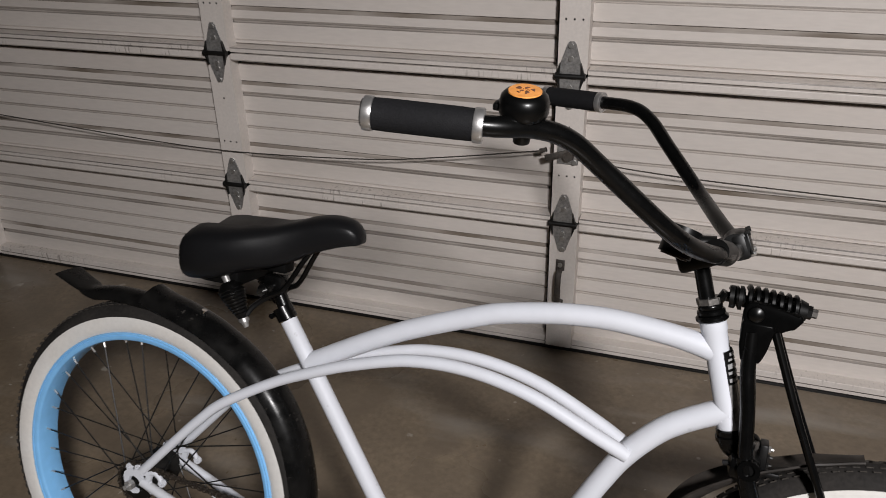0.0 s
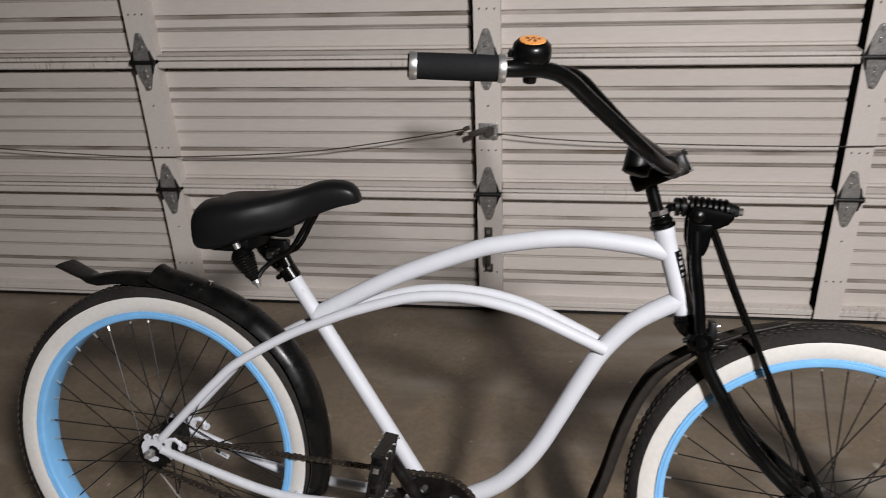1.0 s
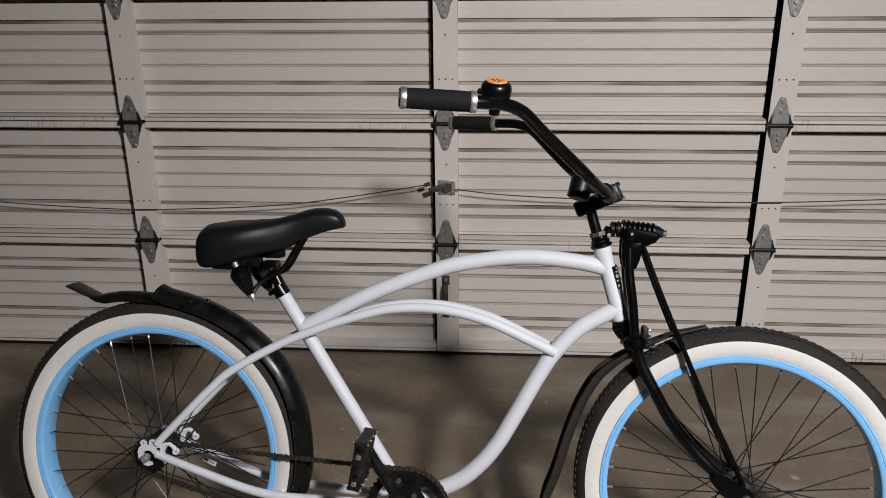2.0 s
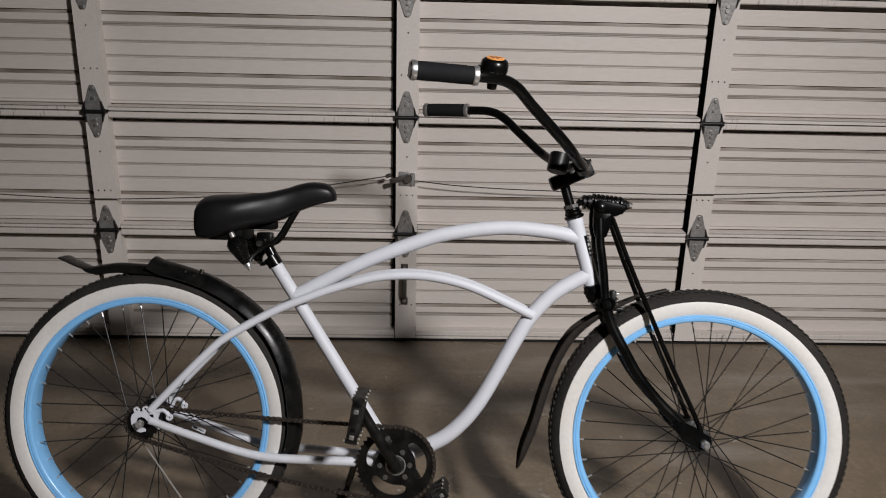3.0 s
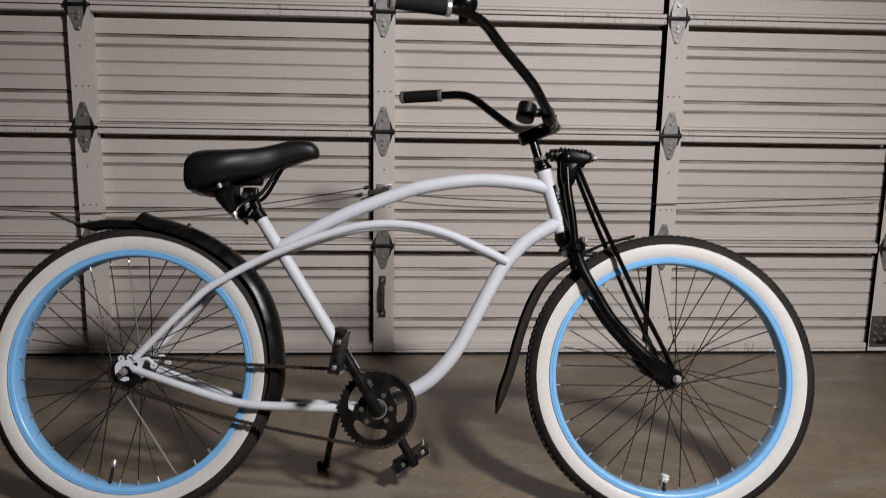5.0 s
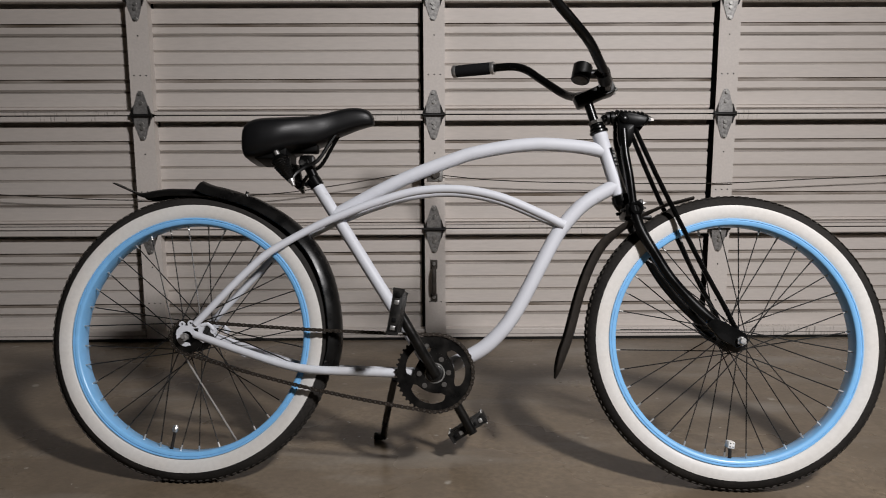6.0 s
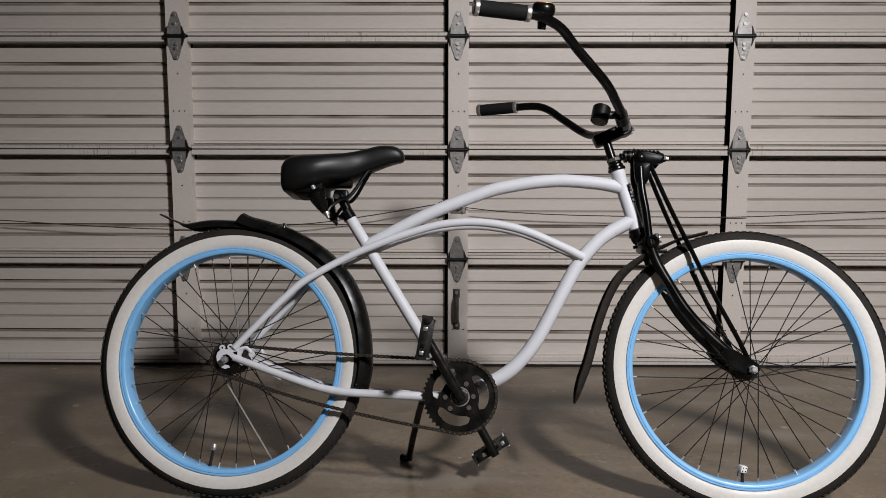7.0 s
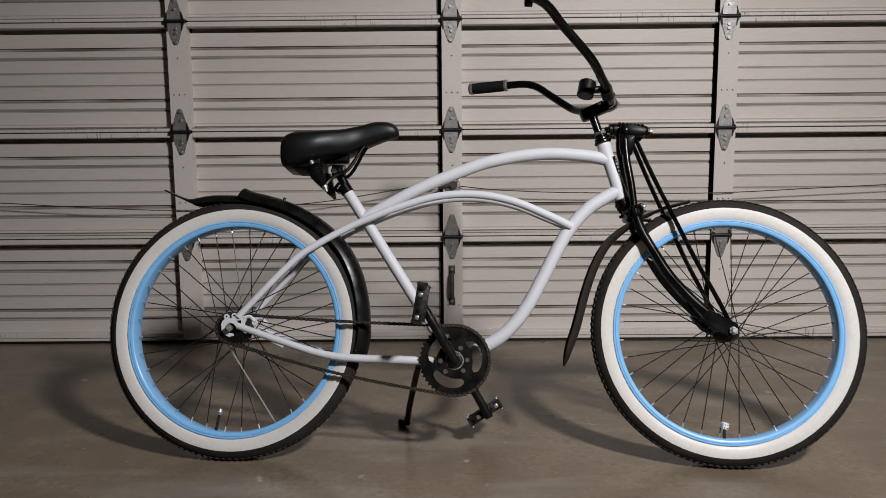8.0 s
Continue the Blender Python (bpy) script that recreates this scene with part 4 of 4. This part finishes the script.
part("sprocket", polar_plate(B(), 0.020, 0.041, 0, 0.003, cog_keep, 144, 6), RING_BLACK, bike, smooth=False, m=Matrix.Translation((REAR[0], RING_Y, REAR[2])))
part("brake_arm", tube(B(), [(0.012, 0.052, 0.334), (0.10, 0.058, 0.306), (0.20, 0.057, 0.272)], 0.009, 10, squash=0.4), CHROME, bike, "bright coaster brake arm")

# small plate on the brake strap, its writing as a bar
TAG = Matrix.Translation((0.096, 0.040, 0.301)) @ pose(0, 0, 0, 0, 24, 0)
tag = part("strap_plate", box(B(), (-0.017, -0.001, -0.0055), (0.017, 0.001, 0.0055), 0.0006, TAG), WORN_WHITE, bike, "pale plate with a dark mark")
part("mark", box(B(), (-0.014, -0.0016, -0.0025), (-0.004, -0.0010, 0.0025), 0.0002, TAG), DARK_STEEL, tag)
part("mark", box(B(), (0.000, -0.0016, -0.0008), (0.013, -0.0010, 0.0008), 0.0002, TAG), DARK_STEEL, tag)

# kickstand on the left side
stand = part("kickstand", tube(B(), [(0.4779, 0.020, 0.2426), (0.4674, 0.060, 0.2149), (0.4411, 0.165, 0.1310), (0.4265, 0.243, 0.0800)], 0.0085, 12), BLACK_PAINT, bike, "black steel kickstand")
part("foot", tube(B(), [(0.4290, 0.241, 0.0790), (0.4141, 0.252, 0.0765), (0.4020, 0.255, 0.0775)], 0.0100, 10), BLACK_PAINT, stand)

# saddle
# along x: half width, top, lower edge
SADDLE = ((0.113, 0.060, 0.8295, 0.7850), (0.1145, 0.070, 0.8397, 0.7740), (0.1182, 0.080, 0.8480, 0.7660), (0.1266, 0.087, 0.8570, 0.7640), (0.1423, 0.092, 0.8632, 0.7645), (0.1664, 0.094, 0.8664, 0.7690),
          (0.1999, 0.089, 0.8680, 0.7785), (0.2344, 0.076, 0.8715, 0.7920), (0.269, 0.059, 0.8760, 0.8000), (0.2999, 0.045, 0.8837, 0.8110), (0.3265, 0.037, 0.8900, 0.8260), (0.356, 0.033, 0.8970, 0.8385), (0.3826, 0.029, 0.8978, 0.8480),
          (0.4023, 0.024, 0.8935, 0.8530), (0.4141, 0.018, 0.8840, 0.8555), (0.4195, 0.010, 0.8740, 0.8585))


def saddle_mesh():
    bm = B()
    src = [Vector(v[:3]) for v in SADDLE]
    low = [Vector((v[3], 0, 0)) for v in SADDLE]
    a, b = curve_points(src, 4), curve_points(low, 4)
    rings = []
    for p, q in zip(a, b):
        x, w, top, bot = p.x, max(p.y, 0.004), p.z, q.x
        ring_ = []
        for k in range(24):
            t = 2 * math.pi * k / 24
            c, s = math.cos(t), math.sin(t)
            y = w * math.copysign(abs(c) ** (0.55 if s > 0 else 0.32), c)
            mid = (top + bot) / 2
            h = (top - bot) / 2
            z = mid + h * math.copysign(abs(s) ** (0.6 if s > 0 else 0.85), s)
            if s > 0:
                z -= 0.013 * s * math.exp(-(y / 0.020) ** 2) * min(1, max(0, (0.33 - x) / 0.09)) + 0.010 * (abs(y) / max(w, 0.01)) ** 2 * s
            ring_.append(bm.verts.new((x, y, z)))
        rings.append(ring_)
    for r0, r1 in zip(rings, rings[1:]):
        for k in range(24):
            bm.faces.new((r0[k], r0[(k + 1) % 24], r1[(k + 1) % 24], r1[k]))
    bm.faces.new(rings[0])
    bm.faces.new(rings[-1])
    return bm


saddle = part("saddle", saddle_mesh(), LEATHERETTE, bike, "wide black leatherette cruiser saddle")


def coil(a, b, r, wire, turns, r_end=None):
    a, b = Vector(a), Vector(b)
    ax = (b - a).normalized()
    u = ax.orthogonal().normalized()
    v = ax.cross(u)
    n = int(turns * 12)
    r_end = r if r_end is None else r_end
    line = [a.lerp(b, i / n) + (r + (r_end - r) * i / n) * (u * math.cos(2 * math.pi * turns * i / n) + v * math.sin(2 * math.pi * turns * i / n)) for i in range(n + 1)]
    return sweep(B(), line, lambda i, k: circle(wire, 6), up=ax)


for s in (-1, 1):
    boot = [(0.0105, 0.0), (0.014, 0.002), (0.019, 0.008)]
    for k in range(9):
        u = k / 8
        r = 0.0215 - 0.0105 * max(0.0, u - 0.15) ** 1.2 / 0.82
        boot += [(r, 0.012 + 0.0055 * k), (r + 0.0012, 0.0135 + 0.0055 * k), (r - 0.0010, 0.0160 + 0.0055 * k)]
    boot += [(0.0085, 0.066), (0.004, 0.068)]
    a, b = Vector((0.1991, 0.056 * s, 0.7690)), Vector((0.2326, 0.054 * s, 0.7055))
    mm = Matrix.Translation(a) @ (b - a).to_track_quat("Y", "Z").to_matrix().to_4x4()
    part("spring_boot", revolve(B(), boot, 28, closed=False, m=mm), BLACK_PAINT, saddle, "black ribbed spring boot")
    part("spring_collar", revolve(B(), [(0.003, -0.012), (0.0065, -0.012), (0.0065, 0.002), (0.003, 0.002)], 16, m=mm), GALVANISED, saddle, "bright spring rod")
    part("spring_bolt", rod(rod(B(), (0.2316, 0.056 * s, 0.7118), (0.2342, 0.0558 * s, 0.7056), 0.0085, seg=14), (0.2342, 0.0558 * s, 0.7056), (0.2384, 0.0555 * s, 0.6964), 0.0062, 0.0040, seg=10), SATIN_ALLOY, saddle, "bright bolt")
    part("rail", tube(B(), [(0.3352, 0.013 * s, 0.8398), (0.3195, 0.017 * s, 0.8152), (0.3077, 0.020 * s, 0.7947), (0.2958, 0.023 * s, 0.7742), (0.2818, 0.027 * s, 0.7579), (0.2609, 0.034 * s, 0.7466), (0.2420, 0.046 * s, 0.7292), (0.2336, 0.053 * s, 0.7128)], 0.0048, 8), BLACK_PAINT, saddle)
    part("clamp_bolt", rod(B(), (0.2525, 0.030 * s, 0.7558), (0.2525, 0.041 * s, 0.7558), 0.0065, seg=10), CHROME, saddle, "bright clamp bolt")
part("clamp", rod(box(B(), (0.2400, -0.014, 0.7470), (0.2760, 0.014, 0.7800), 0.005), (0.2546, -0.034, 0.7580), (0.2546, 0.034, 0.7580), 0.0115, seg=14), BLACK_PAINT, saddle)
part("base_plate", box(box(B(), (0.1400, -0.056, 0.7620), (0.2190, 0.056, 0.8100), 0.006), (0.2127, -0.016, 0.7860), (0.2850, 0.016, 0.8152), 0.006), UNDERSIDE, saddle)
part("seat_post", rod(B(), (0.2522, 0, 0.771), (0.3018, 0, 0.6767), 0.0122, seg=18), BLACK_PAINT, bike)
bm = rod(B(), (0.2711, 0, 0.7238), (0.2841, 0, 0.7044), 0.0175, seg=20)
collar = part("seat_collar", bm, BLACK_PAINT, bike)
part("collar_bolt", rod(B(), (0.2585, -0.014, 0.7075), (0.2585, 0.014, 0.7075), 0.005, seg=8), BLACK_PAINT, collar)


# fenders
def fender(pts, half, drop, thick=0.0022, taper=None, drop_end=None, point=None):
    line = curve_points(pts, 6)

    def section(i, n):
        u = i / (n - 1)
        w = half * (taper(u) if taper else 1)
        k = 8
        d = drop if drop_end is None else drop + (drop_end - drop) * min(1, max(0, (u - 0.55) / 0.2))
        d *= min(1, 0.15 + u / point) if point else 1
        outer = [(w * math.sin(a), -d * (math.cos(a) - 1)) for a in (radians(-80 + 160 * j / k) for j in range(k + 1))]
        return [(a, b) for a, b in outer] + [(a * 0.94, b + thick) for a, b in reversed(outer)]
    return sweep(B(), line, section)


rear_fender = part("fender", fender([(0.342, 0, 0.262), (0.353, 0, 0.315), (0.352, 0, 0.377), (0.343, 0, 0.437), (0.325, 0, 0.497), (0.293, 0, 0.557), (0.247, 0, 0.607), (0.200, 0, 0.642), (0.138, 0, 0.675), (0.075, 0, 0.696), (0.030, 0, 0.707), (0.006, 0, 0.717)], 0.038, 0.034), FENDER_BLACK, bike, "glossy black plastic rear mudguard")
part("fender_tail", fender([(0.050, 0, 0.691), (0.018, 0, 0.696), (-0.070, 0, 0.699), (-0.115, 0, 0.694), (-0.145, 0, 0.688), (-0.166, 0, 0.693), (-0.207, 0, 0.711)], 0.030, 0.024, drop_end=0.004, taper=lambda u: 1.0 - 0.15 * math.sin(3.1 * u) + 0.1 * u), FENDER_BLACK, rear_fender)
part("rivet", rod(B(), (0.112, -0.006, 0.681), (0.115, -0.006, 0.690), 0.005, seg=10), CHROME, rear_fender)
part("fender_stay", box(B(), (0.292, -0.012, 0.2692), (0.3432, 0.012, 0.2733)), BLACK_PAINT, rear_fender)
part("fender", fender([(0.8575, 0, 0.2467), (0.8719, 0, 0.2733), (0.8986, 0, 0.3429), (0.924, 0, 0.4351), (0.9513, 0, 0.5088), (0.9871, 0, 0.5662), (1.046, 0, 0.6153), (1.109, 0, 0.6501), (1.150, 0, 0.6625), (1.187, 0, 0.6725)], 0.030, 0.024, drop_end=0.006, point=0.20, taper=lambda u: (1.12 - 0.25 * u) * min(1, 0.12 + 7 * u) * max(0.5, 1 - 1.4 * max(0, u - 0.60))), FENDER_DUSTY, bike, "dusty black plastic front mudguard")

# springer fork
fork = part("fork", tube(B(), [(1.013, 0, 0.6757), (1.018, 0, 0.6604), (1.04, 0, 0.6481)], 0.019, 16), BLACK_PAINT, bike, "black painted springer fork")
part("crown", box(B(), (1.016, -0.044, 0.6240), (1.058, 0.044, 0.6580), 0.010), BLACK_PAINT, fork)
for s in (-1, 1):
    part("leg", tube(B(), [(1.034, 0.036 * s, 0.660), (1.052, 0.037 * s, 0.600), (1.088, 0.040 * s, 0.533), (1.119, 0.043 * s, 0.482), (1.160, 0.046 * s, 0.433), (1.204, 0.049 * s, 0.390), (1.238, 0.051 * s, 0.363), (1.260, 0.052 * s, 0.346)], 0.0125, 14, squash=1.0), BLACK_PAINT, fork)
    o = [(1.192, 0.3780), (1.204, 0.3900), (1.228, 0.3850), (1.256, 0.3690), (1.280, 0.3560), (1.285, 0.3420), (1.276, 0.3285), (1.258, 0.3245), (1.220, 0.3440)]
    bm = prism(B(), o, 0.060 * s - 0.006, 0.060 * s + 0.006)
    bmesh.ops.bevel(bm, geom=list(bm.edges), offset=0.002, segments=1, affect="EDGES")
    part("rocker", bm, BLACK_PAINT, fork, smooth=False)
    part("strut", tube(B(), [(1.047, 0.024 * s, 0.838), (1.090, 0.032 * s, 0.733), (1.140, 0.040 * s, 0.621), (1.188, 0.045 * s, 0.516), (1.238, 0.049 * s, 0.417), (1.266, 0.051 * s, 0.356)], 0.0070, 10, squash=0.8), BLACK_PAINT, fork, "thin black strut")
    part("yoke_arm", tube(B(), [(1.018, 0.028 * s, 0.836), (1.021, 0.031 * s, 0.780), (1.030, 0.034 * s, 0.720), (1.036, 0.036 * s, 0.660), (1.043, 0.036 * s, 0.630)], 0.0128, 14, squash=0.8), BLACK_PAINT, fork)
    part("pivot_eye", revolve(B(), [(0.0082, -0.009), (0.0135, -0.009), (0.0150, -0.006), (0.0150, 0.006), (0.0082, 0.006)], 24, m=Matrix.Translation((1.043, 0.045 * s, 0.646)) @ Matrix.Scale(s, 4, (0, 1, 0))), FORK_BLACK, fork, "round pivot eye")
    # black plug stands in for the eye's dark hole
    part("pivot_bolt", rod(B(), (1.043, 0.036 * s, 0.646), (1.043, 0.047 * s, 0.646), 0.0083, seg=14), UNDERSIDE, fork)
    o = [(1.0035, 0.8500), (1.0040, 0.8150), (1.0090, 0.7930), (1.0330, 0.7930), (1.0400, 0.8110), (1.0460, 0.8420), (1.0440, 0.8500)]
    bm = prism(B(), o, 0.028 * s - 0.0085, 0.028 * s + 0.0085)
    bmesh.ops.bevel(bm, geom=list(bm.edges), offset=0.0040, segments=3, affect="EDGES", profile=0.5)
    part("yoke_plate", bm, FORK_BLACK, fork)
    o = [(1.0030, 0.8640), (1.0080, 0.8745), (1.0200, 0.8780), (1.0340, 0.8725), (1.0740, 0.8690), (1.0790, 0.8610), (1.0680, 0.8465), (1.0520, 0.8450), (1.0480, 0.8380), (1.0140, 0.8380), (1.0040, 0.8500)]
    bm = prism(B(), o, 0.027 * s - 0.0075, 0.027 * s + 0.0075)
    bmesh.ops.bevel(bm, geom=list(bm.edges), offset=0.0035, segments=3, affect="EDGES", profile=0.5)
    part("cheek", bm, FORK_BLACK, fork)
    y0 = 0.0340 * s
    part("cheek_bolt", rod(rod(B(), (1.0195, y0, 0.8610), (1.0195, y0 + 0.004 * s, 0.8610), 0.0115, 0.0100, 20), (1.0195, y0 + 0.004 * s, 0.8610), (1.0195, y0 + 0.007 * s, 0.8610), 0.0100, 0.0045, 20), BLACK_PAINT, fork, "domed black bolt")
    part("crown_stub", rod(B(), (1.009, 0.030 * s, 0.6410), (1.020, 0.030 * s, 0.6440), 0.0042, seg=8), BLACK_SATIN, fork)
part("spring", coil((1.006, 0, 0.8725), (1.070, 0, 0.8690), 0.0165, 0.0038, 6.5, 0.0145), BLACK_PAINT, fork, "black coil spring")
part("rebound_spring", coil((0.984, 0, 0.8712), (1.002, 0, 0.8722), 0.0130, 0.0032, 2.5), BLACK_PAINT, fork, "short black coil spring")
part("spring_rod", rod(B(), (0.972, 0, 0.8704), (1.086, 0, 0.8674), 0.007), DARK_STEEL, fork)
part("spring_cap", rod(rod(B(), (1.072, 0, 0.8674), (1.082, 0, 0.8668), 0.0155, 0.0120, seg=18), (1.082, 0, 0.8668), (1.088, 0, 0.8663), 0.0095, seg=6), BLACK_SATIN, fork)
part("spring_nut", rod(B(), (1.088, 0, 0.8663), (1.095, 0, 0.8658), 0.0065, seg=6), CHAINRING_BOLT, fork, "worn steel nut")
part("spring_seat", rod(rod(B(), (0.9833, 0, 0.8714), (0.989, 0, 0.8714), 0.016), (0.9951, 0, 0.8714), (1, 0, 0.8714), 0.017), BLACK_SATIN, fork)
part("spring_lug", tube(B(), [(0.9607, 0, 0.8529), (0.9702, 0, 0.8631), (0.9777, 0, 0.8764)], 0.009, 10, squash=0.7), BLACK_PAINT, fork)
part("fender_clamp", box(box(B(), (1.054, -0.013, 0.628), (1.066, 0.013, 0.672), 0.003), (1.060, -0.013, 0.625), (1.085, 0.013, 0.633), 0.002), BLACK_SATIN, fork)
for z in (0.640, 0.652, 0.664):
    part("fender_bolt", rod(rod(B(), (1.062, -0.004, z), (1.069, -0.004, z), 0.0048, seg=6), (1.069, -0.004, z), (1.073, -0.004, z), 0.0026, seg=8), SATIN_ALLOY if z > 0.66 else DARK_STEEL, fork, "bright bolt" if z > 0.66 else "")

# stem and handlebar
part("stem", rod(B(), (0.9664, 0, 0.8242), (0.9344, 0, 0.9266), 0.0112, seg=18), BLACK_PAINT, bike, "black stem")
bm = box(B(), (-0.042, -0.016, -0.018), (0.040, 0.016, 0.014), 0.006, Matrix.Translation((0.9457, 0, 0.9266)) @ pose(0, 0, 0, 0, -24, 0))
rod(bm, (0.9805, -0.023, 0.944), (0.9805, 0.023, 0.944), 0.0185, seg=20)
stem_head = part("stem_head", bm, BLACK_SATIN, bike)
CLAMP = Matrix.Translation((0.9805, 0, 0.944)) @ pose(0, 0, 0, 0, -24, 0)
bm = box(B(), (-0.006, -0.024, -0.020), (0.017, 0.024, 0.018), 0.006, CLAMP)
for k in range(5):
    box(bm, (0.016, -0.022 + 0.0095 * k, -0.015), (0.0195, -0.016 + 0.0095 * k, 0.014), 0.001, CLAMP)
part("face_plate", bm, BLACK_SATIN, stem_head, "ribbed black clamp plate")
for y in (-0.016, 0.016):
    for z in (-0.015, 0.014):
        part("clamp_bolt", rod(B(), CLAMP @ Vector((0.016, y, z)), CLAMP @ Vector((0.0225, y, z)), 0.0038, seg=8), ZINC if z < 0 else DARK_STEEL, stem_head)
pts = [(0.605, -0.394, 1.098), (0.726, -0.365, 1.095), (0.772, -0.327, 1.095), (0.804, -0.300, 1.084), (0.838, -0.269, 1.053), (0.909, -0.220, 0.989), (0.944, -0.157, 0.959), (0.971, -0.086, 0.945), (0.981, -0.024, 0.940),
       (0.979, 0.027, 0.940), (0.951, 0.096, 0.957), (0.912, 0.191, 0.984), (0.849, 0.252, 1.046), (0.811, 0.284, 1.084), (0.774, 0.305, 1.102), (0.712, 0.325, 1.105), (0.600, 0.362, 1.107)]
bar = part("handlebar", tube(B(), pts, 0.0112, 16, per=6, up=Vector((0.3, 0.1, 1))), BLACK_PAINT, bike, "tall black swept-back handlebar")
for s in (-1, 1):
    a, b = (Vector(pts[-1]), Vector(pts[-2])) if s > 0 else (Vector(pts[0]), Vector(pts[1]))
    d = (b - a).normalized()
    mm = Matrix.Translation(a) @ d.to_track_quat("Y", "Z").to_matrix().to_4x4()
    part("grip", revolve(B(), [(0.0112, 0.012), (0.0168, 0.012), (0.0172, 0.03), (0.0172, 0.098), (0.0168, 0.1160), (0.0112, 0.1160)], 24), FOAM, bar, "black foam grip", m=mm)
    for y0 in (0.002, 0.1160):
        part("grip_ring", revolve(B(), [(0.0112, y0), (0.0178, y0), (0.0184, y0 + 0.002), (0.0184, y0 + 0.008), (0.0178, y0 + 0.010), (0.0112, y0 + 0.010)], 28), SATIN_ALLOY, bar, "bright metal lock ring", m=mm)
    part("end_plug", rod(B(), a, a + d * 0.004, 0.0150, seg=20), BLACK_SATIN, bar)

# bell
M = Matrix.Translation((0.758, -0.332, 1.116)) @ pose(0, 0, 0, 21, 5, 0) @ pose(0, 0, 0, -90)
dome = [(0.0, 0.018), (0.014, 0.0178), (0.0205, 0.0162), (0.0245, 0.012), (0.0262, 0.005), (0.0262, -0.004), (0.0250, -0.008), (0.0215, -0.011), (0.018, -0.012), (0.0, -0.012)]
bell = part("bell", revolve(B(), [(r, -y) for r, y in dome], 40, closed=False), BLACK_PAINT, bike, "glossy black domed bell with an orange sticker", m=M)
part("sticker", revolve(B(), [(0.0005, -0.0188), (0.0172, -0.0182), (0.0176, -0.0168), (0.0005, -0.0176)], 32), ORANGE, bell, "round orange sticker")
part("emblem", polar_plate(B(), 0.002, 0.010, -0.0189, 0.0006, lambda a, r: math.sin(a * 5) > -0.2 and math.sin(a * 3 + r * 700) > -0.3, 60, 6), SMUDGE, bell)
part("bracket", rod(B(), (0, 0.010, 0), (0, 0.040, 0), 0.012, 0.009, 12), BLACK_SATIN, bell)
part("lever", box(B(), (-0.031, -0.002, -0.010), (-0.023, 0.006, 0.004), 0.002), BLACK_SATIN, bell)

# round clamp-on mount by the stem
bm = rod(B(), (0.9088, -0.095, 0.9366), (0.9173, -0.085, 0.9714), 0.0215, 0.0225, 28)
rod(bm, (0.9173, -0.087, 0.9540), (0.9568, -0.080, 0.9560), 0.010, seg=12)
mount = part("mount", bm, BLACK_SATIN, bar, "round black clamp-on mount")
part("mount_face", rod(B(), (0.9082, -0.0956, 0.9344), (0.9088, -0.0950, 0.9368), 0.0175, seg=24), RUST_STEEL, mount, "dull grey face")
part("mount_clamp", rod(B(), (0.9700, -0.070, 0.9430), (0.9590, -0.108, 0.9510), 0.0165, seg=18), BLACK_SATIN, bar)
